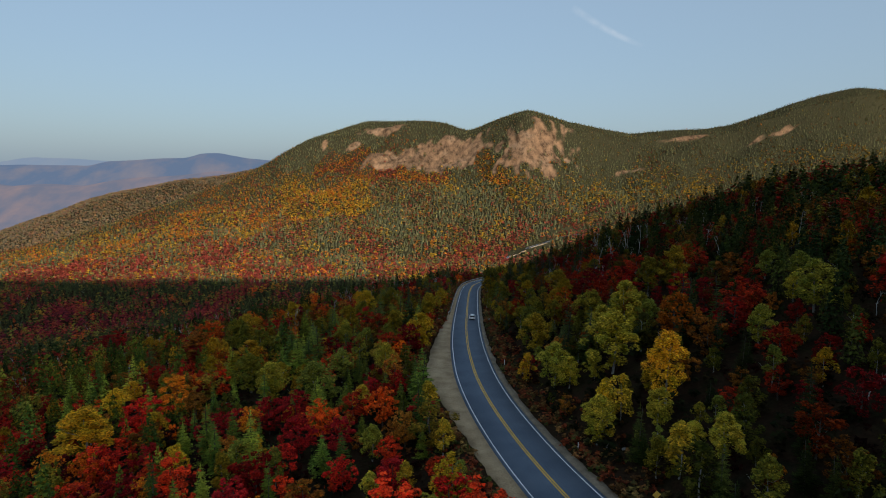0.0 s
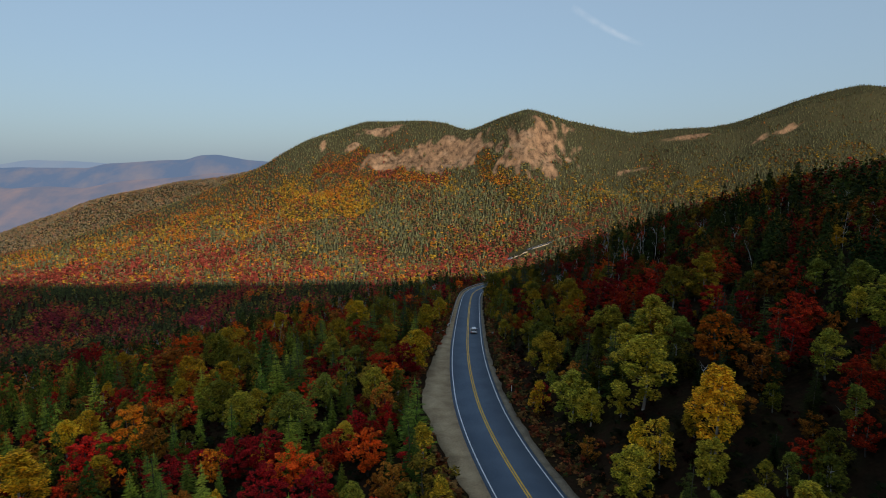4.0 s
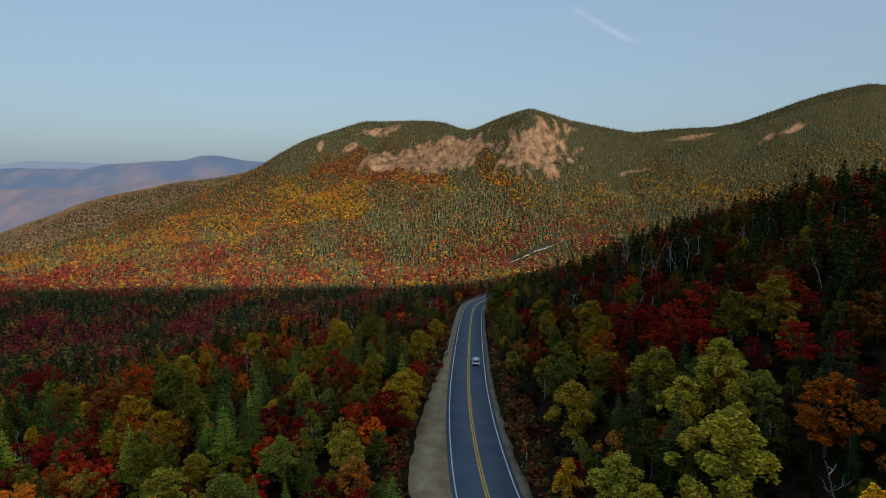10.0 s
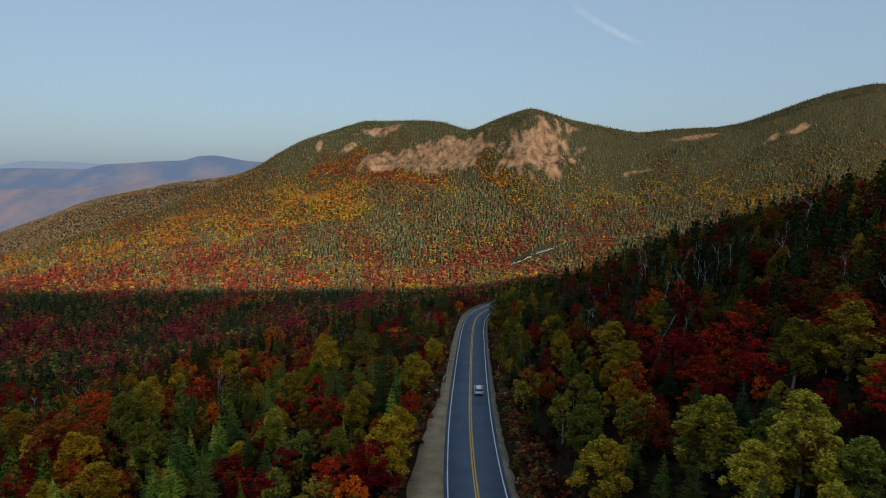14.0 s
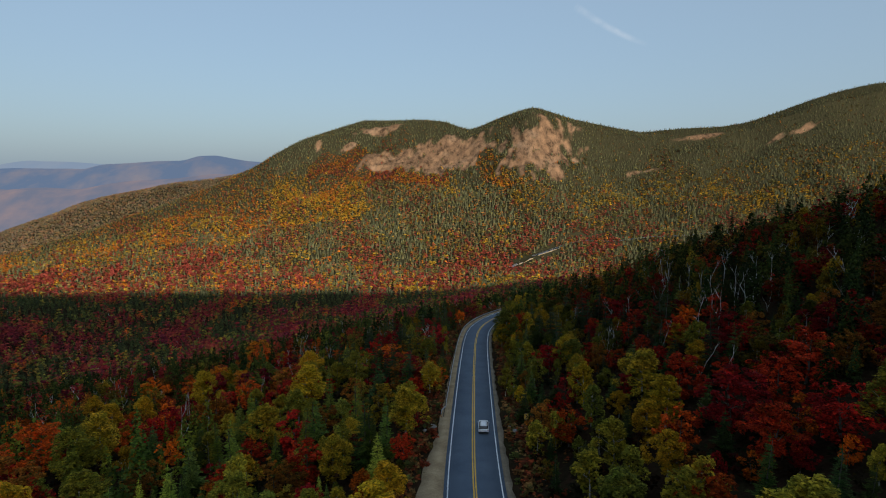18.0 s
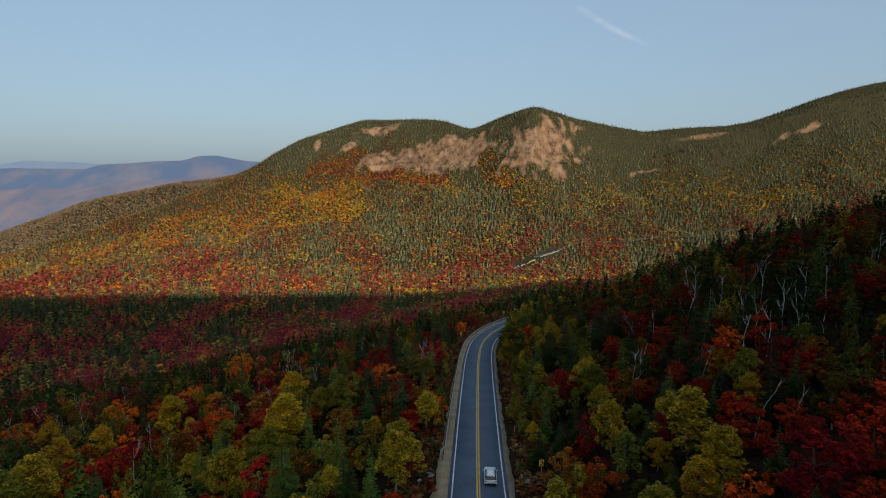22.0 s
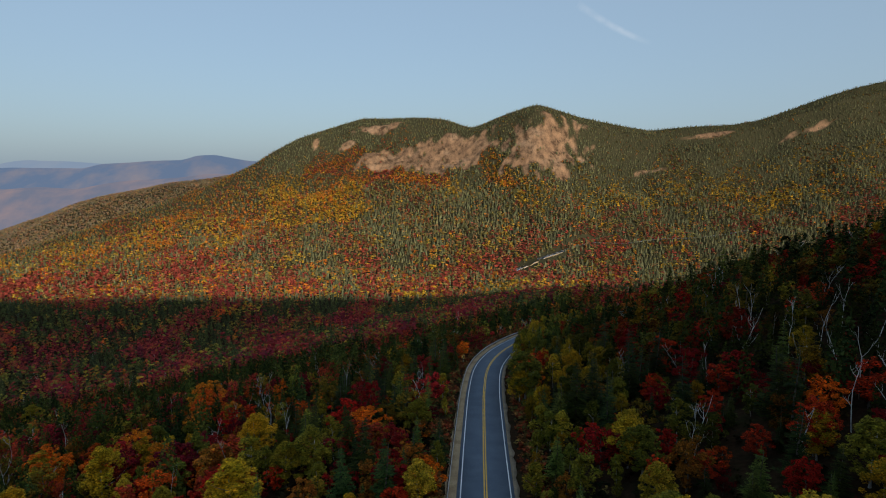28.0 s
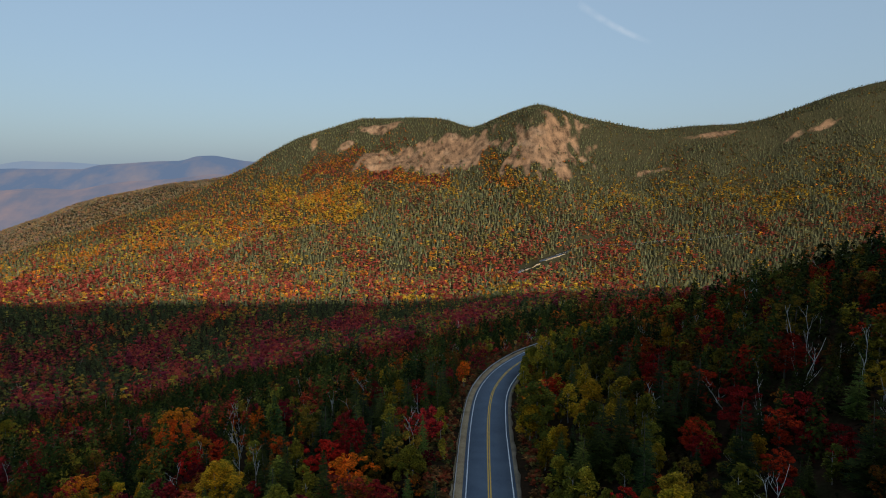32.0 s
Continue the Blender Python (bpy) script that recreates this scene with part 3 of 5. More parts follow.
def mixture(x, y):
    """Shares of red, orange, yellow, green, rust, spruce and dead trees by place."""
    d = x - road_x(np.clip(y, -80, 392))
    u = x / np.maximum(y, 200.0)
    s = (y - 820) / (smooth_interp(u, RIDGE_U, RIDGE_D) - 820)
    n1, n2 = waves(x, y, 60 + y * 0.09, 21), waves(x, y, 40 + y * 0.05, 22)
    jit = n2 * 0.06
    # where, and the shares there
    zones = [
        ((d < 0) & (y < 140), (0.36, 0.10, 0.08, 0.12, 0.08, 0.26, 0.0)),
        ((d < 0) & (y >= 140) & (y < 235) & (d > -95), (0.17, 0.13, 0.11, 0.17, 0.14, 0.28, 0.0)),
        ((d < 0) & (y >= 235) & (d > -75), (0.15, 0.09, 0.05, 0.10, 0.06, 0.46, 0.09)),
        ((d < 0) & (y >= 140) & (d <= -75), (0.31, 0.04, 0.02, 0.13, 0.12, 0.32, 0.06)),
        ((d >= 0) & (d < 24) & (y < 190), (0.08, 0.06, 0.16, 0.40, 0.10, 0.20, 0.0)),
        ((d >= 24) & (d < 62) & (y < 190), (0.26, 0.06, 0.05, 0.15, 0.16, 0.31, 0.01)),
        ((d >= 22) & (y < 112), (0.18, 0.04, 0.04, 0.16, 0.16, 0.39, 0.03)),
        ((d >= 0) & (d < 26) & (y >= 190), (0.04, 0.06, 0.26, 0.34, 0.05, 0.25, 0.0)),
        ((d >= 26) & (y >= 190), (0.16, 0.03, 0.05, 0.12, 0.10, 0.46, 0.08)),
        ((d >= 62) & (y < 190), (0.16, 0.05, 0.05, 0.15, 0.17, 0.38, 0.04)),
        ((y > 360) & (y < 770), (0.30, 0.02, 0.01, 0.10, 0.12, 0.43, 0.02)),
        ((y >= 770) & (y < 872), (0.13, 0.02, 0.02, 0.08, 0.07, 0.68, 0.0)),
        ((y >= 872) & (y < 925), (0.22, 0.14, 0.26, 0.14, 0.04, 0.20, 0.0)),
        ((y >= 925) & (s + jit < 0.30), (0.25, 0.09, 0.06, 0.16, 0.12, 0.32, 0.0)),
        ((y >= 925) & (s + jit >= 0.30), (0.08, 0.05, 0.09, 0.18, 0.16, 0.44, 0.0)),
        ((s + jit > 0.34) & (s + jit < 0.46) & (u > 0.12) & (u < 0.28), (0.34, 0.08, 0.05, 0.10, 0.13, 0.30, 0.0)),
        ((s + jit > 0.60) & (s + jit < 0.79) & (u > 0.0), (0.02, 0.06, 0.26, 0.18, 0.06, 0.42, 0.0)),
        ((s + jit > 0.50) & (s + jit < 0.82) & (u > -0.29) & (u < -0.12), (0.03, 0.24, 0.50, 0.10, 0.05, 0.08, 0.0)),
        ((s + jit * 0.5 > np.interp(u, [-0.2, -0.1], [0.74, 0.67])) & (s + jit * 0.5 < np.interp(u, [-0.2, -0.12, -0.1], [0.87, 0.83, 0.75])) & (u > -0.215) & (u < 0.01), (0.20, 0.58, 0.16, 0.02, 0.03, 0.01, 0.0)),
        ((s + jit > 0.45) & (s + jit < 0.97) & (u < -0.27), (0.08, 0.24, 0.20, 0.14, 0.10, 0.24, 0.0)),
        ((s + jit > 0.1) & (s + jit <= 0.45) & (u < -0.27), (0.42, 0.10, 0.06, 0.12, 0.12, 0.18, 0.0)),
        ((s > 0.12) & (s + jit < 0.62) & (u > 0.29), (0.07, 0.03, 0.06, 0.14, 0.08, 0.62, 0.0)),
        ((s + jit >= 0.58) & (s + jit < 0.86) & (u > 0.22), (0.01, 0.05, 0.32, 0.16, 0.06, 0.40, 0.0)),
        ((s + jit > 0.40) & (s + jit < 0.52) & (u > 0.45), (0.26, 0.08, 0.08, 0.12, 0.12, 0.34, 0.0)),
        ((s + jit > 0.86) & (u > -0.25), (0.0, 0.003, 0.01, 0.06, 0.05, 0.87, 0.0)),
        ((s + jit > 0.79) & (u > 0.08), (0.0, 0.006, 0.02, 0.07, 0.06, 0.84, 0.0)),
        ((s > 0.66) & (s + jit < 0.87) & (np.abs(u - 0.068 - (0.8 - s) * 0.25) < 0.016), (0.03, 0.3, 0.5, 0.1, 0.03, 0.04, 0.0)),
    ]
    m = np.full((len(x), 7), 1 / 7.0)
    for where, shares in zones:
        m[where] = shares
    clump = np.where(y > 860, 1.3, np.where(y > 400, 2.6, 0.9))
    m[:, 0] *= np.exp(n1 * clump)
    m[:, 5] *= np.exp(-n1 * clump)
    m[:, 2] *= np.exp((n2 - 0.3) * clump * 1.5)
    m[:, 1] *= np.exp((waves(x, y, 50 + y * 0.04, 23) - 0.3) * clump * 1.5)
    return m / m.sum(1)[:, None]


def scatter(x0, x1, y0, y1, step, rng, keep=None):
    """Places on a jittered grid."""
    gx, gy = np.meshgrid(np.arange(x0, x1, step), np.arange(y0, y1, step))
    x = gx.ravel() + rng.uniform(-0.48, 0.48, gx.size) * step
    y = gy.ravel() + rng.uniform(-0.48, 0.48, gx.size) * step
    return x, y


ORDER = ["red", "orange", "yellow", "green", "rust", "spruce", "dead"]


def choose(m, rng):
    return (m.cumsum(1) > rng.uniform(size=(len(m), 1))).argmax(1)


def tints(kinds, rng):
    """A tint for each tree by its kind."""
    out = np.zeros((len(kinds), 3))
    for k, name in enumerate(ORDER):
        base = np.array(KINDS[name][2])
        sel = np.flatnonzero(kinds == k)
        out[sel] = base[rng.randint(len(base), size=len(sel))] * rng.uniform(0.7, 1.3, (len(sel), 1))
    return out


def forest(name, x, y, kinds, colours, heights, broad, conif, dead, label, spread=1.0, material=None):
    """Many trees joined into one object of kind stuff."""
    rng = np.random.RandomState(len(x))
    z = land(x, y)
    vs, fs, cs, base = [], [], [], 0
    for group, sel in ((broad, np.flatnonzero(kinds < 5)), (conif, np.flatnonzero(kinds == 5)), (dead, np.flatnonzero(kinds == 6))):
        pick = rng.randint(len(group), size=len(sel))
        for g, (tv, tf) in enumerate(group):
            s = sel[pick == g]
            if not len(s):
                continue
            a, h = rng.uniform(0, 6.28, len(s)), heights[s]
            w = h * rng.uniform(0.85, 1.25, len(s)) * spread
            c, sn = np.cos(a) * w, np.sin(a) * w
            px = tv[None, :, 0] * c[:, None] - tv[None, :, 1] * sn[:, None] + x[s][:, None]
            py = tv[None, :, 0] * sn[:, None] + tv[None, :, 1] * c[:, None] + y[s][:, None]
            pz = tv[None, :, 2] * h[:, None] + z[s][:, None] - 0.2
            vs.append(np.stack([px, py, pz], -1).reshape(-1, 3))
            fs.append((tf[None] + (np.arange(len(s)) * len(tv))[:, None, None] + base).reshape(-1, 3))
            cs.append(np.repeat(colours[s], len(tv), 0))
            base += len(s) * len(tv)
    ob = new(name, mesh_from(name, np.concatenate(vs), np.concatenate(fs), material or M_LEAF_FAR, np.concatenate(cs)))
    return tagged(ob, label, "forest", kind="stuff")


MID_BROAD = [broad_crown(70, 0.115, rng, 12, "round", 8) for _ in range(6)]
VALLEY_BROAD = [broad_crown(36, 0.17, rng, 11, "round", 4) for _ in range(6)]
VALLEY_CON = [needle_crown(28, 0.15, rng, 0.22) for _ in range(5)]
MID_CON = [needle_crown(85, 0.09, rng, wd) for wd in (0.19, 0.21, 0.23, 0.25)]
FAR_BROAD = [broad_crown(18, 0.32, rng, 8, "round", 0) for _ in range(6)]
FAR_CON = [far_cone(rng) for _ in range(5)]
SNAGS = [snag(rng, 3, 0.007) for _ in range(4)]
NEAR_BROAD = [broad_crown(340, 0.06, rng, 16, "round", 16) for _ in range(6)]
NEAR_CON = [needle_crown(380, 0.046, rng, wd) for wd in (0.18, 0.2, 0.22, 0.25)]

# well-marked trees, kind by kind: x, y, height, breadth
YELLOW_TREES = [(-63.7, 100.6, 11.5, 1.9), (-71.9, 124.2, 7.5, 1.53), (-70.9, 130.2, 7.1, 1.53), (-59.2, 146.2, 6.8, 1.53), (-14.6, 103.7, 5.3, 1.53), (-27.1, 101.5, 4.2, 1.48), (-46.8, 140.4, 10.1, 1.53), (-5.3, 139.4, 9.3, 1.53), (-81.3, 239.5, 9, 1.53), (-5, 148.9, 7.5, 1.53), (-9.5, 196, 5, 1.53), (-50.3, 137.3, 8, 1.53), (-65.3, 163.8, 10.4, 1.53), (-63.1, 186.6, 11.5, 1.56), (-100.4, 196.6, 9.4, 1.53), (-33.1, 231.1, 9.5, 1.53), (-13.5, 175.4, 5.4, 1.53), (-57.7, 221.6, 10.8, 1.53), (-69.6, 216.2, 8.6, 1.53), (-90, 229.6, 8.5, 1.53), (-26, 199.5, 11.5, 1.56), (-0.5, 196.2, 7.4, 1.53), (-70.7, 204.1, 10.2, 1.53), (-51.5, 217, 5.7, 1.53)]
YELLOW_TREES_2 = [(32.4, 81.7, 11.5, 1.22), (54.1, 135.1, 10.7, 1.53), (30.4, 156.6, 6.6, 1.53), (28.3, 200.3, 7.7, 1.53), (33.8, 168.5, 10, 1.53), (33.7, 159.2, 8.4, 1.53), (27.2, 186.6, 7, 1.53), (30, 205.7, 6.6, 1.53), (29, 145.8, 6.6, 1.53), (20.4, 125, 9.6, 1.53), (45.9, 187.7, 6, 1.53), (32.2, 253, 7, 1.53), (53.2, 128.6, 5.4, 1.53), (26.2, 176.3, 8.4, 1.12), (31.6, 237.1, 6, 1.53), (28.8, 244.5, 5.7, 1.53), (19.2, 246.1, 7.6, 1.53), (33.4, 220.2, 4.2, 1.53), (17.2, 189.7, 4.2, 1.31), (45.3, 176.4, 5.9, 1.53), (62.8, 218.3, 5.6, 1.53), (29.9, 168.4, 4.5, 1.53)]
ORANGE_TREES = [(-54.7, 117.5, 10, 1.33), (-34.7, 100.8, 6, 1.33), (-20.4, 94.1, 7.4, 1.33), (-10, 93.7, 7.1, 1.33), (-105.2, 212.9, 6.8, 1.33), (-61.9, 278.1, 11.5, 1.41), (-9.4, 131.7, 5.5, 1.33), (-47.4, 143.2, 8.3, 1.33), (-76.2, 188, 11.5, 1.57), (-63.8, 231.4, 7.6, 1.33), (-49.6, 227.7, 7.9, 1.33), (-101.8, 214.6, 8.4, 1.33), (-46.6, 180.6, 6, 1.33), (-78.8, 167.7, 5.2, 1.33), (-58, 269.3, 10.4, 1.33), (-60.7, 238.9, 8.9, 1.33), (-11.6, 228.1, 8.3, 1.33), (-70.6, 229.9, 5, 1.33), (-46.5, 207.4, 4.4, 1.33), (-79, 239.2, 10.6, 1.33), (40.8, 101, 9.4, 1.33), (59.9, 145, 9, 1.33), (43.6, 136.7, 4.2, 1.04), (75.6, 235.8, 4.3, 1.33)]
ORANGE_TREES_2 = [(50.4, 194.7, 6.6, 1.33)]
RED_TREES = [(-57.6, 108.1, 9.6, 1.33), (-47.6, 90.9, 5.9, 1.33), (-26.1, 131.4, 5.6, 1.33), (-30.8, 100.2, 7.4, 1.33), (-25.8, 99.6, 7.9, 1.33), (-16.2, 87.1, 6.2, 1.33), (-22.5, 87.8, 7.6, 1.33), (-39.3, 97.7, 6.7, 1.33), (-13.6, 107.7, 5.3, 1.33), (-7.7, 79.5, 4.5, 1.33), (-135.9, 233.9, 11.5, 1.9), (-8, 135.8, 8.4, 1.33), (-6.5, 140.9, 7, 1.33), (-12.8, 135.7, 7.3, 1.33), (-22.8, 138.2, 5.9, 1.33), (-73.2, 163.3, 4.2, 1.27), (-74.6, 170, 8.2, 1.33), (-84.2, 185.5, 9.3, 1.33), (-138.8, 246.8, 11.5, 1.63), (-3.7, 164.3, 4.8, 1.33), (-2.8, 197.5, 5.1, 1.33), (-12.6, 242.2, 9.5, 1.33), (-44.2, 248.4, 7.9, 1.33), (-24.1, 212.7, 4.6, 1.33)]
RED_TREES_2 = [(-3.6, 193.9, 5.4, 1.33), (-16.6, 237.9, 7.9, 1.33), (-37.1, 206.6, 4.2, 1.33), (-48.8, 217.6, 4.7, 1.33), (-55.4, 199.3, 8.5, 1.33), (-92.4, 271.5, 5.8, 1.33), (-43.6, 258.5, 6, 1.33), (50.8, 122.7, 7.2, 1.33), (53.5, 118.6, 5.3, 1.33), (52, 100.4, 8.3, 1.33), (60, 137.1, 6.1, 1.33), (38, 149.5, 10.7, 1.33), (46.1, 153.8, 7.6, 1.33), (38.4, 141.1, 7.9, 1.33), (53.1, 182.4, 7.7, 1.33), (38.9, 222.1, 6.1, 1.33), (56.6, 255.9, 5.9, 1.33), (40.6, 180.9, 5.6, 1.33), (56.5, 146.8, 5.3, 1.33), (63.2, 170.4, 8.3, 1.33), (32.7, 142, 4.2, 0.84), (40.1, 138.7, 4.2, 1.25), (48.4, 129.7, 4.2, 0.99), (42.7, 295.6, 6.4, 1.33)]
RED_TREES_3 = [(45.9, 223.3, 8.2, 1.33), (56.6, 242.8, 5.3, 1.33), (46.1, 188.6, 7.5, 1.33), (42.6, 206.3, 4.7, 1.33), (41.2, 191.8, 4.5, 1.33), (38.6, 217.4, 5.2, 1.33), (32.7, 198, 5, 1.33), (38.6, 166.5, 8.4, 1.33), (53.7, 177.7, 7, 1.33), (48.9, 176.4, 6.2, 1.33), (45, 165.2, 5.4, 1.33), (49.1, 205.2, 4.2, 1.27), (33.2, 175.2, 4.6, 1.33), (34.6, 190.7, 4.2, 1.28), (22.6, 178.1, 4.2, 1.1), (52.6, 186.4, 4.8, 1.33)]
SPRUCE_TREES = [(-45, 111.4, 7.1, 1.09), (-34.6, 110.2, 9.4, 1.09), (-42.4, 115.6, 7.2, 1.09), (-35.4, 86.9, 8.8, 1.09), (-17.3, 80.1, 6.7, 1.09), (-21.9, 99.3, 9.4, 1.09), (-63.2, 122.1, 7.3, 1.09), (-80.1, 120.2, 8.6, 1.09), (-87.6, 171.9, 11.4, 1.09), (-79.5, 146.8, 11.5, 1.12), (-34.2, 135.3, 11.3, 1.09), (-44.5, 96.2, 6.3, 1.09), (-45.7, 103.4, 6, 1.09), (-3.5, 97, 11.5, 1.13), (-89.3, 144.1, 9.1, 1.09), (-94.5, 144.6, 9.3, 1.09), (-46.8, 91.8, 4.2, 0.97), (-50.4, 136.3, 10.2, 1.09), (-39.1, 140.4, 8.3, 1.09), (-39.7, 164, 6.5, 1.09), (-43.8, 163.7, 6.6, 1.09), (-50.1, 170.7, 6.3, 1.09), (-26.4, 139.3, 4.5, 1.09), (-49.3, 153.9, 6.9, 1.09)]
SPRUCE_TREES_2 = [(-37.5, 167.7, 8.8, 1.09), (-51, 182.8, 8.5, 1.09), (-6.7, 244.4, 8.5, 1.09), (-0.3, 238, 8.1, 1.09), (-4.8, 195.5, 11.5, 1.17), (-11.5, 201.6, 9.7, 1.09), (-7.9, 197, 5.3, 1.09), (-12.4, 193.9, 5.7, 1.09), (-1.6, 216.5, 6.9, 1.09), (-37.3, 199.5, 6.6, 1.09), (49.3, 103.5, 8.9, 1.09), (37.8, 129.4, 7.8, 1.09), (35, 135.8, 7.2, 1.09), (36.1, 181.8, 7.8, 1.09), (50.1, 174.2, 7.6, 1.09), (24.7, 127.5, 5.5, 1.09), (25.9, 122.3, 6.1, 1.09), (21.6, 229, 7.7, 1.09), (19.4, 204.7, 7.5, 1.09), (19.4, 190, 6.5, 1.09), (20.1, 182.2, 6, 1.09), (35, 167.8, 7.8, 1.09), (35.9, 176, 5.8, 1.09), (30.3, 173.5, 5.5, 1.09)]
SPRUCE_TREES_3 = [(57.9, 216.6, 8.9, 1.09), (40.4, 176.7, 5.9, 1.09)]
GREEN_TREES = [(-42.7, 126.7, 9.5, 1.58), (-21.8, 123.7, 7.8, 1.58), (-24.7, 109.9, 9.6, 1.58), (-12, 122.5, 7.6, 1.58), (-34.7, 115.1, 9.4, 1.58), (-36.1, 127.3, 6.3, 1.58), (-4.1, 173.5, 9.4, 1.58), (-63.7, 180.1, 11.5, 1.66), (-10.3, 81.8, 5.8, 1.58), (-51, 161.1, 10.7, 1.58), (-25.7, 188.2, 9.3, 1.58), (-13.5, 160.5, 8, 1.58), (-25.8, 154.6, 7.9, 1.58), (-39.9, 206.8, 6.5, 1.58), (-28.8, 178.9, 9.6, 1.58), (-13.9, 146.2, 7.1, 1.58), (-4.3, 182.2, 7.8, 1.58), (-37.4, 144.8, 5.6, 1.58), (-18.5, 214.1, 9.8, 1.58), (-219.6, 427.7, 11.5, 1.9), (-31, 195.9, 7, 1.58), (-23.5, 191.4, 5.9, 1.58), (-34.5, 237.4, 7.7, 1.58), (-16.1, 188.3, 4.2, 1.41)]
GREEN_TREES_2 = [(-8, 184.4, 4.2, 1.33), (-40, 191.4, 6.3, 1.58), (-22.9, 213.8, 7.9, 1.58), (-1.7, 227.8, 6.8, 1.58), (36.7, 116.1, 11, 1.58), (32.1, 123.9, 9.7, 1.58), (29.2, 97.3, 11.4, 1.58), (20.5, 103.5, 8.8, 1.58), (22.4, 99.8, 5.9, 1.58), (21.4, 138.9, 8.1, 1.58), (26.1, 97.5, 4.6, 1.58), (29.6, 77, 6, 1.58), (22.4, 79.9, 7.6, 1.58), (48.9, 137.9, 10, 1.58), (64.9, 116.6, 6.1, 1.58), (61.5, 101.1, 5.4, 1.58), (60.5, 93.7, 9.2, 1.58), (66.5, 108.5, 6.7, 1.58), (48.8, 88.2, 6.8, 1.58), (33.2, 65.7, 6.2, 1.58), (31.3, 69.4, 4.2, 1.55), (24.7, 153.5, 7.3, 1.58), (53.9, 138.9, 6.2, 1.58), (43.1, 125.4, 5.2, 1.58)]
GREEN_TREES_3 = [(36.4, 120.4, 7.7, 1.58), (32.2, 116, 7.7, 1.58), (40.2, 112.4, 6.7, 1.58), (36.1, 132.1, 4.2, 1.54), (30.2, 125.8, 5.6, 1.58), (44.2, 133, 4.2, 1.33), (36.3, 109.8, 4.8, 1.58), (29, 196.7, 7.1, 1.58), (27.7, 256.6, 5.1, 1.58), (20.7, 248, 11.5, 1.62), (33.7, 224.4, 6.1, 1.58), (25.8, 197.1, 4.2, 1.2), (47.2, 181, 7.8, 1.58), (27.9, 299, 8, 1.58), (31.3, 181.8, 4.2, 1.56), (28, 208.5, 4.2, 1.33), (24.1, 211.9, 4.2, 1.37)]
RUST_TREES = [(-33.9, 88.7, 5.8, 1.33), (-5.7, 84.2, 6.1, 1.33), (-74.8, 173.6, 11.5, 1.9), (-14.1, 131, 6.5, 1.33), (-32.4, 141, 4.5, 1.33), (-16.7, 200.6, 6.5, 1.33), (30.7, 136.4, 4.2, 0.95), (37.3, 116.1, 7.2, 1.33), (57.2, 181.8, 6.5, 1.33), (68.4, 164.4, 10.3, 1.33), (57.8, 158, 6.3, 1.33)]
DEAD_TREES = [(-98.5, 253.4, 10.5, 1.24), (-33.7, 243.1, 10.5, 1.06), (-99.4, 220.1, 10.5, 1.09), (-95, 218.9, 10.5, 1.07), (-45.5, 251.9, 10.5, 1.12), (-47.7, 188.3, 10.5, 0.79), (-51.4, 280.9, 10.5, 1.17), (-45.6, 270.8, 10.5, 1.09), (-41.6, 264.3, 10.5, 1.05), (-32.4, 286, 10.5, 1.03), (-88.1, 257.6, 10.5, 1.01), (-117, 297.7, 10.5, 1.29), (-99.1, 247.5, 10.5, 1), (-38.7, 206.9, 9, 0.74), (-45.6, 194.7, 9, 0.69), (-29.3, 237.4, 10.5, 0.77), (-34.4, 217.9, 9.5, 0.75), (-54.7, 206.9, 9.5, 0.75), (-85.6, 234.8, 10.5, 0.79), (62.5, 238.6, 10.5, 0.99), (62.4, 234.8, 10.5, 0.97), (56.9, 226.9, 10.5, 0.81), (65.9, 219.5, 10.5, 0.88), (70.4, 221.3, 10.5, 0.91)]
DEAD_TREES_2 = [(56.9, 197, 10.1, 0.75), (60.1, 205.8, 10.5, 0.78), (62.2, 198.3, 10.5, 0.89), (68.3, 203.5, 10.5, 0.96), (60.7, 190.7, 10.5, 0.84), (57.1, 208.6, 9, 0.74), (47.3, 219.4, 9.4, 0.75), (62.2, 221.8, 9.9, 0.75), (51.7, 190.6, 9, 0.63), (42.2, 168.7, 9, 0.6), (45, 166.7, 9, 0.6), (42.4, 186.5, 9, 0.6), (36.1, 197.5, 9, 0.63), (69.1, 198.2, 10.5, 0.77), (54.8, 190.1, 9, 0.6)]
MARKED = [("yellow", YELLOW_TREES), ("yellow", YELLOW_TREES_2), ("orange", ORANGE_TREES), ("orange", ORANGE_TREES_2), ("red", RED_TREES), ("red", RED_TREES_2), ("red", RED_TREES_3), ("spruce", SPRUCE_TREES), ("spruce", SPRUCE_TREES_2), ("spruce", SPRUCE_TREES_3), ("green", GREEN_TREES), ("green", GREEN_TREES_2), ("green", GREEN_TREES_3), ("rust", RUST_TREES), ("dead", DEAD_TREES), ("dead", DEAD_TREES_2)]
marked = [(k, *row) for k, rows in MARKED for row in rows]


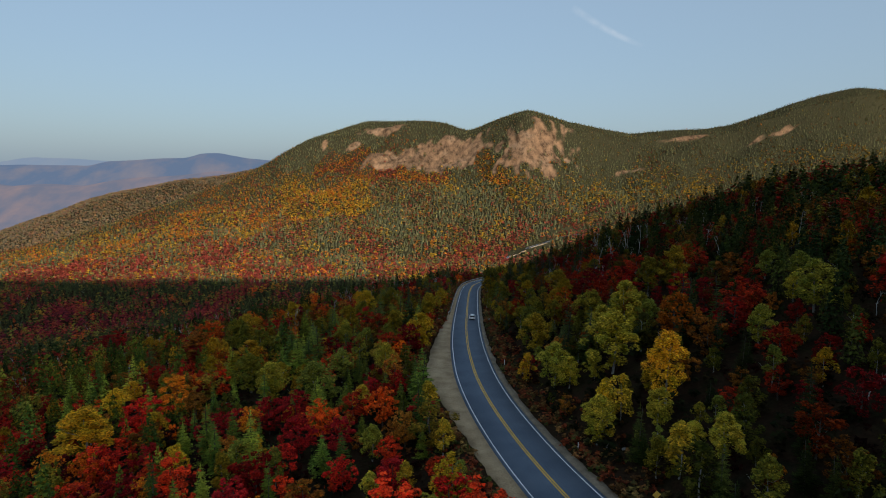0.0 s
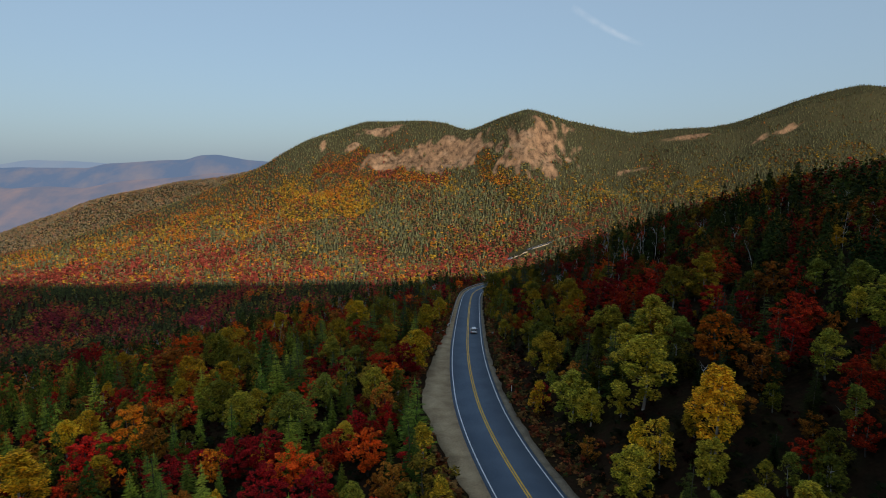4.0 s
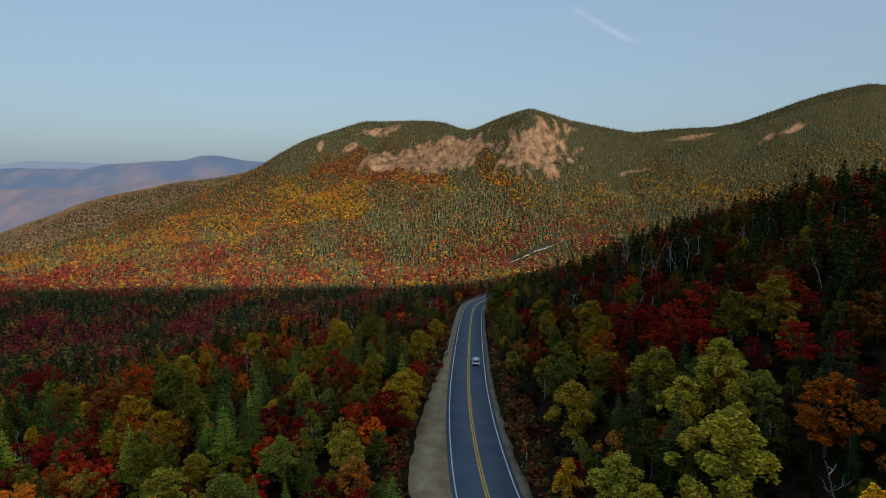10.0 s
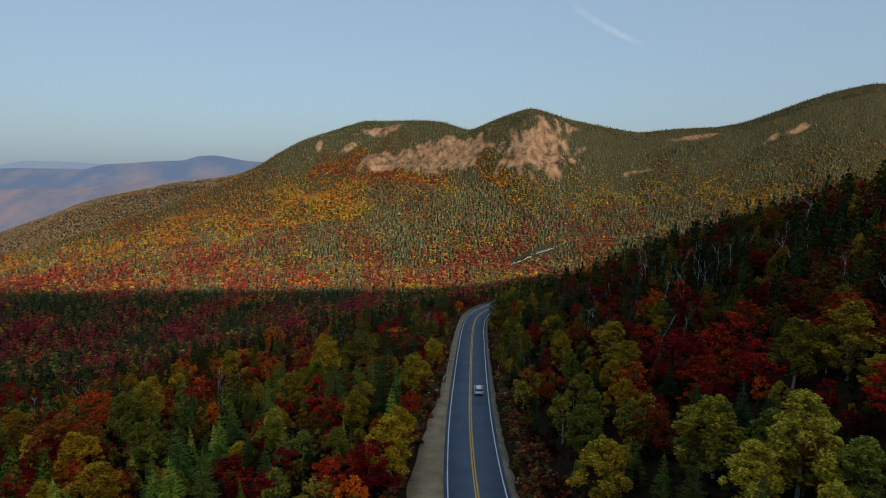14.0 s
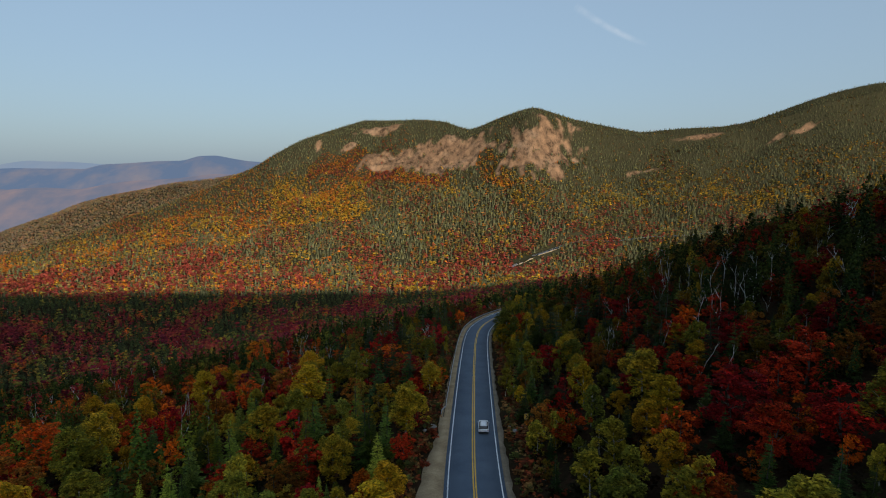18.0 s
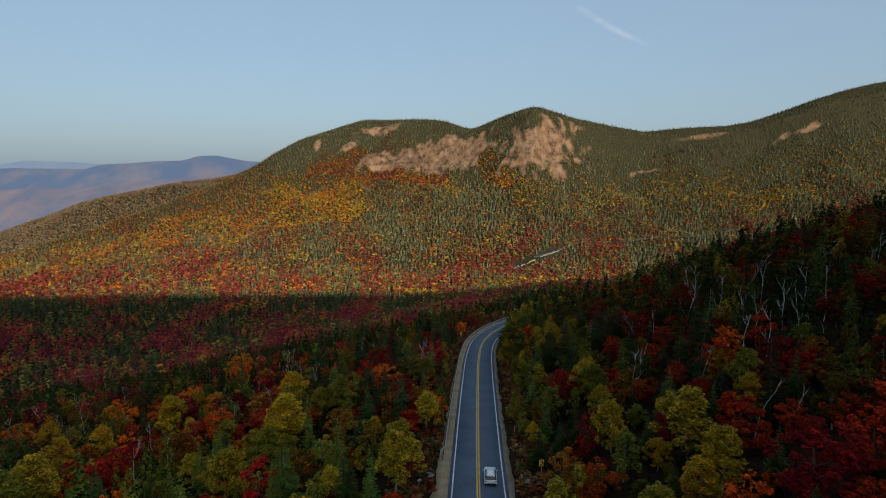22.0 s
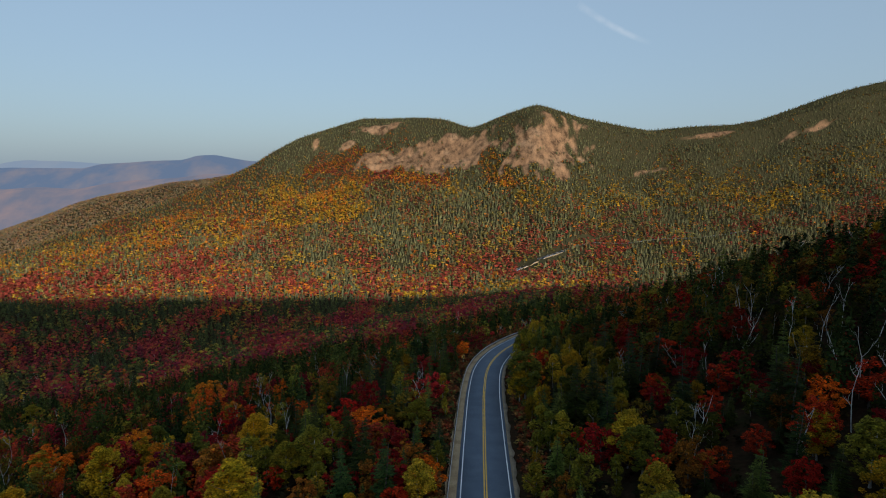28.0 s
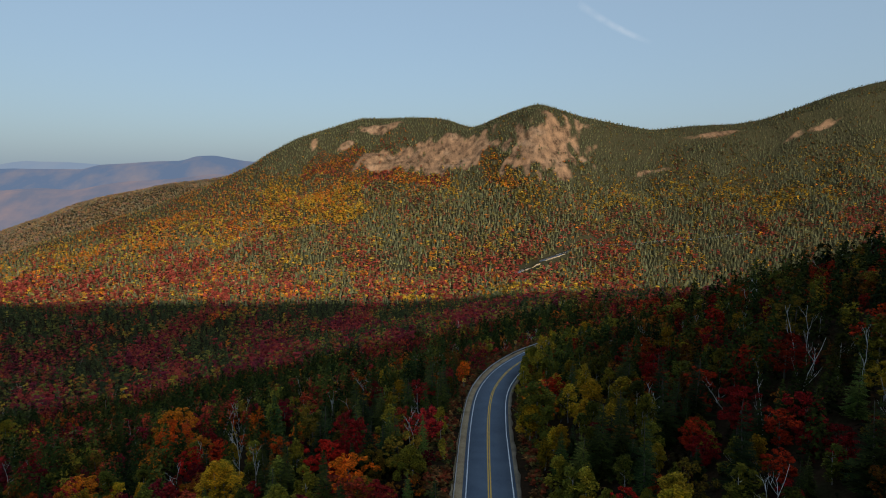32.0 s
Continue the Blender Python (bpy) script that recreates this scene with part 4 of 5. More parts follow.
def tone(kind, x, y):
    """Light put into the leaf tint: dim on the shaded hill, bright near left."""
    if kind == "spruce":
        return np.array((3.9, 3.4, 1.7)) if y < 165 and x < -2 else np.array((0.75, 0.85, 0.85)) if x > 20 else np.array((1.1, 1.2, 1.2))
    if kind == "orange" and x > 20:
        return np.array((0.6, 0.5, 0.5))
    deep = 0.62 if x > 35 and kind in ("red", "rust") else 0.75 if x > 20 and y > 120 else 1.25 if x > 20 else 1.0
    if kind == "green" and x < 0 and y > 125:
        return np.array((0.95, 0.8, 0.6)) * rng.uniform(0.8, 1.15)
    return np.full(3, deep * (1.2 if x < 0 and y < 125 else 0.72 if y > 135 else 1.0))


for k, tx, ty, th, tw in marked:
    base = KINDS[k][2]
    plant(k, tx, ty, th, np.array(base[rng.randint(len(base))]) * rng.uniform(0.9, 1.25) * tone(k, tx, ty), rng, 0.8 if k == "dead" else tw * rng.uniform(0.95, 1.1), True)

# birches close along the inside of the far bend
for step, off in itertools.product(range(0, 66), (5.9, 9.0)):
    kk = int(np.argmin(np.abs(LINE[:NEAR_END, 1] - 290))) + step
    kind = ("green", "yellow", "green", "spruce")[rng.randint(4)]
    if kk >= len(LINE) or rng.uniform() < 0.3 + 0.2 * (off > 6):
        continue
    way = LINE[kk + 1] - LINE[kk - 1]
    px, py = LINE[kk] + np.array((way[1], -way[0])) / np.hypot(*way) * (off + rng.uniform(0, 1.2))
    plant(kind, px, py, rng.uniform(6.0, 9.5), np.array(KINDS[kind][2][rng.randint(3)]) * rng.uniform(0.6, 0.9), rng, rng.uniform(0.9, 1.2))

# the wood near the road
stands = [scatter(-330, 330, 30, 165, 3.7, rng), scatter(-330, 330, 165, 310, 3.4, rng), scatter(-330, 330, 310, 480, 4.0, rng)]
x, y = (np.concatenate([st[k] for st in stands]) for k in (0, 1))
seen_from = np.abs(x) < 0.82 * (y + 5) + 20
gap, _ = road_gap(x, y)
left = x < road_x(np.clip(y, -80, 392))
clear = np.where(left, np.interp(y, [60, 90, 120, 160, 178], [9.5, 10.5, 12.0, 9.5, 6.6]), np.interp(y, [150, 200, 250], [8.0, 6.2, 4.9]))
ok = seen_from & (waves(x, y, 14, 41) + rng.uniform(-0.4, 0.4, len(x)) < 0.42) & (gap > clear + rng.uniform(0, 2.0, len(x)))
for kind, tx, ty, th, tw in marked:
    ok &= np.hypot(x - tx, y - ty) > (1.0 if kind == "dead" else 0.22 * th * tw + 0.8)
for tx, ty in ((8.2, 283.0), (27.0, 333.0), (16.8, 178.5)):
    ok &= (np.abs(x - 3 - (tx - 3) * (y - 115) / (ty - 115)) > 1.6) | (y > ty + 1.5) | (y < ty - 30)
x, y = x[ok], y[ok]
kinds = choose(mixture(x, y), rng)
heights = np.where(kinds == 5, rng.uniform(4.5, 11.5, len(x)), rng.uniform(4.0, 9.0, len(x)))
# young growth before the well-marked trees
for kind, tx, ty, th, tw in marked:
    heights[(np.abs(x - tx) < 0.3 * th * tw + 0.8) & (y < ty) & (y > ty - 6)] *= 0.6 if kind != "dead" else 0.75
gap, _ = road_gap(x, y)
heights *= np.interp(y, [100, 150, 300, 340], [1.0, 1.1, 1.1, 1.0])
heights[kinds != 5] *= 0.88
heights *= np.clip(0.7 + (gap - 7) * 0.05, 0.7, 1.0)
# near rows brighter, farther ones dimmer: falling light held in the tint
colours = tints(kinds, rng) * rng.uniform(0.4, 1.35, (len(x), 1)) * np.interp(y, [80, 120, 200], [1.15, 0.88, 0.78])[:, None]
# shade on the hill and in the farther stands, put into the tints
hill_shade = np.clip((x - road_x(y) - 12) / 12, 0, 1)
colours *= (1 - 0.42 * hill_shade - 0.12 * (1 - hill_shade) * np.clip((y - 130) / 110, 0, 1))[:, None]
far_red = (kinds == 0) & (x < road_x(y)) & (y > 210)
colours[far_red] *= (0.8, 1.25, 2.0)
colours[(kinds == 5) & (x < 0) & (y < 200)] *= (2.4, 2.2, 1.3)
# the near right slope's deep shade, darkened in the tint
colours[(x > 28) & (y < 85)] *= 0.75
hillside = (x > road_x(y) + 35) & (y > 110)
heights[hillside] *= np.where(kinds[hillside] == 5, 1.0, 1.05)
along = np.hypot((x - 8) * np.where(x < 8, 0.8, 1.0), y - np.clip(y, 75, 235))
near_rank = along
single = np.zeros(len(x), bool)
for k in range(7):
    sel = np.flatnonzero(kinds == k)
    sel = sel[np.argsort(near_rank[sel])][:250]
    single[sel] = True
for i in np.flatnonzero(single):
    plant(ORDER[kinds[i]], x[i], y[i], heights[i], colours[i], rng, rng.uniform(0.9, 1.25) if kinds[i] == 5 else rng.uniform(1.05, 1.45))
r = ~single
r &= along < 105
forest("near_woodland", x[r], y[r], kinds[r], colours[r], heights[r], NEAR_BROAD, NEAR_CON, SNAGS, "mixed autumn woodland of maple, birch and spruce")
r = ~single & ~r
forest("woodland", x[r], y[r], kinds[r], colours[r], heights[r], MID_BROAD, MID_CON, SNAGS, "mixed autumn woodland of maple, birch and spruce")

# saplings and bushes under the near trees
ux, uy = scatter(-110, 120, 40, 240, 3.8, rng)
gap, _ = road_gap(ux, uy)
ok = (np.abs(ux) < 0.82 * (uy + 5) + 15) & (gap > np.where((ux < road_x(uy)) & (uy > 75) & (uy < 175), 13.5, 9)) & (np.hypot(ux - 16.8, uy - 176) > 4)
ux, uy = ux[ok], uy[ok]
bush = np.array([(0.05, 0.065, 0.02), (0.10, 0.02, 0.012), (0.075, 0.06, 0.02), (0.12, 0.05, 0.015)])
# tints cut to near black: the gaps' shade is put into the colour
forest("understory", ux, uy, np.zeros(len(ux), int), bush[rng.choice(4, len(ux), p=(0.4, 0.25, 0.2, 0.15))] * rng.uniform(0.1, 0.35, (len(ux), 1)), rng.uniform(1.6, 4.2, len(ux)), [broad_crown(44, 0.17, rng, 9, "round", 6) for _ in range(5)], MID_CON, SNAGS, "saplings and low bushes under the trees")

# the valley
x, y = scatter(-760, 760, 480, 860, 5.6, rng)
gap, _ = road_gap(x, y)
ok = (np.abs(x) < 0.8 * y + 20) & (gap > 4.4)
x, y = x[ok], y[ok]
kinds = choose(mixture(x, y), rng)
colours = tints(kinds, rng)
# reds turned purple and every tint lifted, standing in for valley haze
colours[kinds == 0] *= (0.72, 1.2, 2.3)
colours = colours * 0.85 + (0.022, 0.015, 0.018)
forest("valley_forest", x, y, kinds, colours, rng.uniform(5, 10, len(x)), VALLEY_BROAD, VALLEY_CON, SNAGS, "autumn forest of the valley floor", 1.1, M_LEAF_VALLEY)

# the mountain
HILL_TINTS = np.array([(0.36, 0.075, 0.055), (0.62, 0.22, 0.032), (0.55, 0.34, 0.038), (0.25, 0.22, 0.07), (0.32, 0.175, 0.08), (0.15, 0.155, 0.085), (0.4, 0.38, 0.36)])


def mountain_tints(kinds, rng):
    """Leaf colours of the slopes, muted and lifted so that the tints carry haze."""
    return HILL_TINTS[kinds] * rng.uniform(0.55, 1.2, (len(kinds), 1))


x, y = scatter(-1500, 1500, 860, 1780, 5.1, rng)
gap, _ = road_gap(x, y)
u = x / y
dr = smooth_interp(u, RIDGE_U, RIDGE_D)
ok = (np.abs(u) < 0.84) & (gap > np.where((x > 112) & (x < 190), np.where(y < np.interp(x, [127, 193, 256], [1003, 1049, 1081]), 17, 9.0), 2.6)) & (y < dr + 40) & ((bare_rock(x, y) < rng.uniform(0.2, 0.9, len(x))) | (waves(x, y * 0.7, 26, 47) + rng.uniform(-0.3, 0.3, len(x)) > 0.85))
x, y = x[ok], y[ok]
kinds = choose(mixture(x, y), rng)
up_slope = (y - 820) / (dr[ok] - 820)
# darker upslope; the dimming to the right is slope shade put in the tint
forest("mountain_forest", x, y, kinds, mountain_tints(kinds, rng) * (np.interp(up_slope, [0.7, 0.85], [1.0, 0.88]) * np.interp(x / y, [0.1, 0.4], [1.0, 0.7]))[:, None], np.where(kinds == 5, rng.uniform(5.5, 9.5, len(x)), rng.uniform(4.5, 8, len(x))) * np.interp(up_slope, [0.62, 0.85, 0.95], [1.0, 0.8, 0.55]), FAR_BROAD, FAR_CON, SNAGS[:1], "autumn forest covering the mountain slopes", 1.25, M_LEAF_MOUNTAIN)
x, y = scatter(-2600, -420, 1400, 3080, 12.0, rng)
u = x / y
ok = (u > -0.84) & (u < -0.24) & (y > np.maximum(smooth_interp(u, RIDGE_U, RIDGE_D) + 40, 2250))
x, y = x[ok], y[ok]
kinds = choose(np.tile((0.06, 0.16, 0.14, 0.24, 0.16, 0.24, 0.0), (len(x), 1)), rng)
# tints greyed and lifted to carry the haze over the far hill
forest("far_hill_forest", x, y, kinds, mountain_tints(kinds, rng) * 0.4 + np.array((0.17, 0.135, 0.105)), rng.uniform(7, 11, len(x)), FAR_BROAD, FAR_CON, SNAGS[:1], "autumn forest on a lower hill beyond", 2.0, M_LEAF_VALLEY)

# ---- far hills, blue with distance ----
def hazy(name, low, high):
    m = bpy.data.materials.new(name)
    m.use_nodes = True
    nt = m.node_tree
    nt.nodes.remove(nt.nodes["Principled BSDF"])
    # emission, not lit: the haze of distance is part of the colour
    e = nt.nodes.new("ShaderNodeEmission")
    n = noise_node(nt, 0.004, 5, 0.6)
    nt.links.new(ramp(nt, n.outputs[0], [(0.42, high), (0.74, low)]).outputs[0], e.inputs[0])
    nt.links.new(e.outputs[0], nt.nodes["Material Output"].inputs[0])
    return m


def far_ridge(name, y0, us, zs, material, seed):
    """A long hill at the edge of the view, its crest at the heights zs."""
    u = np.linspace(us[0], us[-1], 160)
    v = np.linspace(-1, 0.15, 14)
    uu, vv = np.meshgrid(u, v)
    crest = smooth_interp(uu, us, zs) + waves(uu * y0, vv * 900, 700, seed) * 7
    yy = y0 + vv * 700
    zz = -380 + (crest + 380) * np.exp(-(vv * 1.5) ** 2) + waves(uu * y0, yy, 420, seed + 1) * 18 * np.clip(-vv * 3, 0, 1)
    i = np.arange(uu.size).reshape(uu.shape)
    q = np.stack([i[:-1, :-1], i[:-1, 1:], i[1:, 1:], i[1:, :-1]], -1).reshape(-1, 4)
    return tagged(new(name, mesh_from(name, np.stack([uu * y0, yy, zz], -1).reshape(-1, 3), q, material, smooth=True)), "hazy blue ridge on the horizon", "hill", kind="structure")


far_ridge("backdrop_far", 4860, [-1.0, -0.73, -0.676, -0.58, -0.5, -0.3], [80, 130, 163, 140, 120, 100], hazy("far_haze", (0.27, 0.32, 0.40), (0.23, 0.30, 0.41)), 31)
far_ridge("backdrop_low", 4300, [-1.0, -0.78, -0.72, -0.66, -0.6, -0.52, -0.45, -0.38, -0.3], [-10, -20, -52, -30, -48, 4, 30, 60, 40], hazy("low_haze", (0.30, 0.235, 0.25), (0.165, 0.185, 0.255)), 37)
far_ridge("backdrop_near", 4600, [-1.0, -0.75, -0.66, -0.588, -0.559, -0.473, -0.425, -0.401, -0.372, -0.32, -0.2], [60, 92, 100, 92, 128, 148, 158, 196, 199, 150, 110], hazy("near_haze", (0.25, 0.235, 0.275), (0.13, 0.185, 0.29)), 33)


# ---- roadside things ----
def plain(name, colour, rough=0.5, metal=0.0, spec=0.4):
    m, nt, b = mat(name, rough, metal, spec)
    n = noise_node(nt, 6.0, 5)
    tone = ramp(nt, n.outputs[0], [(0.3, tuple(v * 0.8 for v in colour)), (0.7, tuple(min(v * 1.1, 1) for v in colour))])
    nt.links.new(tone.outputs[0], b.inputs["Base Color"])
    return m


M_PAINT_CAR = plain("silver_car_paint", (0.85, 0.85, 0.86), 0.3, 0.1, 0.6)
M_CAR_GLASS = plain("dark_car_glass", (0.012, 0.014, 0.016), 0.06, 0.0, 0.8)
M_TYRE = plain("tyre_rubber", (0.02, 0.02, 0.02), 0.85)
M_RIM = plain("alloy_rim", (0.4, 0.4, 0.42), 0.3, 0.9)
M_TRIM = plain("black_trim", (0.025, 0.025, 0.027), 0.6)
M_TAIL = plain("red_tail_lamp", (0.35, 0.01, 0.01), 0.2, 0.0, 0.6)
M_SIGN = plain("yellow_sign_face", (0.9, 0.56, 0.1), 0.45)
M_BLACK = plain("black_sign_mark", (0.02, 0.02, 0.02), 0.6)
M_POSTW = plain("white_plastic", (0.8, 0.8, 0.78), 0.5)
M_STONE = noisy("granite_boulder", [(0.3, (0.2, 0.19, 0.18)), (0.7, (0.42, 0.4, 0.37))], 1.2, 8.0, 0.9, 0.03)


def from_bm(name, bm, material, smooth=False):
    me = bpy.data.meshes.new(name)
    bm.to_mesh(me)
    bm.free()
    me.materials.append(material)
    if smooth:
        me.polygons.foreach_set("use_smooth", np.ones(len(me.polygons), bool))
    return me


def block(name, size, material, bevel=0.02, at=(0, 0, 0)):
    """A bevelled block, its middle at the given place."""
    bm = bmesh.new()
    bmesh.ops.create_cube(bm, size=1.0, matrix=Matrix.Translation(at) @ Matrix.Diagonal((*size, 1)))
    if bevel:
        bmesh.ops.bevel(bm, geom=bm.edges[:], offset=bevel, segments=2, affect="EDGES")
    return from_bm(name, bm, material)


def rod(name, r, h, material, sides=10, at=(0, 0, 0), axis="z"):
    bm = bmesh.new()
    turn = Euler((0, math.pi / 2, 0)).to_matrix().to_4x4() if axis == "x" else Matrix()
    bmesh.ops.create_cone(bm, cap_ends=True, segments=sides, radius1=r, radius2=r, depth=h, matrix=Matrix.Translation(at) @ turn)
    bmesh.ops.bevel(bm, geom=[e for e in bm.edges if len(e.link_faces) == 2 and e.calc_face_angle(0) > 1], offset=min(r, h) * 0.12, segments=1, affect="EDGES")
    return from_bm(name, bm, material)


def loft(name, sections, material, smooth=True):
    """A skin over closed sections, each a ring of the same number of points."""
    bm = bmesh.new()
    rings = [[bm.verts.new(p) for p in s] for s in sections]
    for a, b in zip(rings, rings[1:]):
        for k in range(len(a)):
            bm.faces.new((a[k], a[(k + 1) % len(a)], b[(k + 1) % len(a)], b[k]))
    bm.faces.new(rings[0][::-1])
    bm.faces.new(rings[-1])
    bmesh.ops.recalc_face_normals(bm, faces=bm.faces[:])
    return from_bm(name, bm, material, smooth)


def ground_at(x, y):
    return float(land(np.array([x]), np.array([y]))[0])


def road_place(y, off):
    """A place off metres right of the centre line where it passes y, and the way the road runs there."""
    k = int(np.argmin(np.abs(LINE[:NEAR_END, 1] - y)))
    t = LINE[k + 1] - LINE[k - 1]
    t = t / np.hypot(*t)
    p = LINE[k] + np.array((t[1], -t[0])) * off
    return p[0], p[1], float(line_height(LINE)[k]), math.degrees(math.atan2(-t[0], t[1]))


# guardrail on the outside of the bend
z_line = line_height(LINE)
k0, k1 = (int(np.argmin(np.abs(LINE[:NEAR_END, 1] - v))) for v in (184, 372))
tan = np.gradient(LINE, axis=0)
side = np.stack([-tan[:, 1], tan[:, 0]], 1) / np.hypot(*tan.T)[:, None]
rail = new("guardrail")
rail.location = (*(LINE[k0] + side[k0] * 5.3), z_line[k0])
tagged(rail, "galvanised steel guardrail on wooden posts along the bend", "guardrail")
base = np.array(rail.location)
profile = [(0.0, 0.42), (0.07, 0.47), (0.07, 0.53), (0.01, 0.57), (0.07, 0.61), (0.07, 0.67), (0.0, 0.72), (-0.02, 0.72), (-0.02, 0.42)]
rings = []
for k in range(k0, k1):
    c = LINE[k] + side[k] * (5.3 if k > k0 + 1 else 5.9)
    rings.append([(c[0] - side[k][0] * a - base[0], c[1] - side[k][1] * a - base[1], z_line[k] + h - base[2]) for a, h in profile])
part("rail", loft("rail", rings, M_STEEL, False), rail, "galvanised corrugated steel rail")
post_me = block("post", (0.16, 0.2, 1.1), M_WOOD, 0.015, (0, 0, 0.27))
for k in range(k0, k1):
    c = LINE[k] + side[k] * 5.45
    part("post", post_me, rail, loc=(c[0] - base[0], c[1] - base[1], z_line[k] - base[2]))

# marker posts
stake, cap = rod("stake", 0.05, 1.35, M_POSTW, 8, (0, 0, 0.55)), block("reflector", (0.09, 0.03, 0.16), M_POSTW, 0.008, (0, -0.06, 1.08))
for x, y in ((19.3, 79.3), (13.6, 124.5), (14.9, 195.0), (19.4, 261.0)):
    post = tagged(new("marker_post"), "slim white roadside marker post with a reflector", "post", "marker posts")
    post.location = (x, y, ground_at(x, y))
    part("stake", stake, post)
    part("reflector", cap, post, "white reflector")


def chevron(bm, x0, w, h, t):
    """One arrowhead bar, pointing along +x, in the plane y = t."""
    pts = [(x0, 0), (x0 + w, 0), (x0 + w + h * 0.5, h * 0.5), (x0 + w, h), (x0, h), (x0 + h * 0.5, h * 0.5)]
    front = [bm.verts.new((a, t, b)) for a, b in pts]
    back = [bm.verts.new((a, t + 0.006, b)) for a, b in pts]
    bm.faces.new(front)
    bm.faces.new(back[::-1])
    for k in range(6):
        bm.faces.new((front[k], back[k], back[(k + 1) % 6], front[(k + 1) % 6]))


bm = bmesh.new()
chevron(bm, -0.2, 0.2, 0.6, -0.034)
bmesh.ops.translate(bm, verts=bm.verts[:], vec=(0, 0, 1.25))
arrow = from_bm("arrow", bm, M_BLACK)
panel, pole = block("panel", (0.62, 0.03, 0.78), M_SIGN, 0.012, (0, -0.012, 1.55)), rod("pole", 0.045, 2.4, M_STEEL, 8, (0, 0.035, 0.85))
for x, y, turn in ((8.2, 283.0, 0), (27.0, 333.0, -8), (16.8, 178.5, 10)):
    sign = tagged(new("chevron_sign"), "yellow chevron curve sign with a black arrow on a steel pole", "sign", "curve signs")
    sign.matrix_basis = pose(x, y, ground_at(x, y), 0, 0, turn) @ Matrix.Scale(1.25, 4)
    part("pole", pole, sign)
    board = part("panel", panel, sign, "yellow panel")
    part("arrow", arrow, board, "black arrow")

# warning diamond by the first curve
sign = tagged(new("warning_sign"), "yellow diamond warning sign on a steel pole", "sign")
sign.matrix_basis = pose(24.3, 62.5, ground_at(24.3, 62.5), 0, 0, 8)
part("pole", rod("pole", 0.045, 2.6, M_STEEL, 8, (0, 0.04, 1.1)), sign)
bm = bmesh.new()
bmesh.ops.create_cube(bm, size=1.0, matrix=Matrix.Translation((0, 0, 2.15)) @ Euler((0, math.pi / 4, 0)).to_matrix().to_4x4() @ Matrix.Diagonal((0.75, 0.025, 0.75, 1)))
bmesh.ops.bevel(bm, geom=bm.edges[:], offset=0.008, segments=1, affect="EDGES")
part("panel", from_bm("panel", bm, M_SIGN), sign, "yellow diamond panel")


# ---- the car ----
def ring(y, w0, w1, z0, z1):
    """A rounded section of a car body across y: w0 below, w1 above."""
    return [(-w0 * 0.96, y, z0), (w0 * 0.96, y, z0), (w0, y, z0 + 0.12), ((w0 + w1) / 2 * 1.01, y, (z0 + z1) / 2), (w1, y, z1 - 0.1), (w1 * 0.9, y, z1), (-w1 * 0.9, y, z1), (-w1, y, z1 - 0.1), (-(w0 + w1) / 2 * 1.01, y, (z0 + z1) / 2), (-w0, y, z0 + 0.12)]


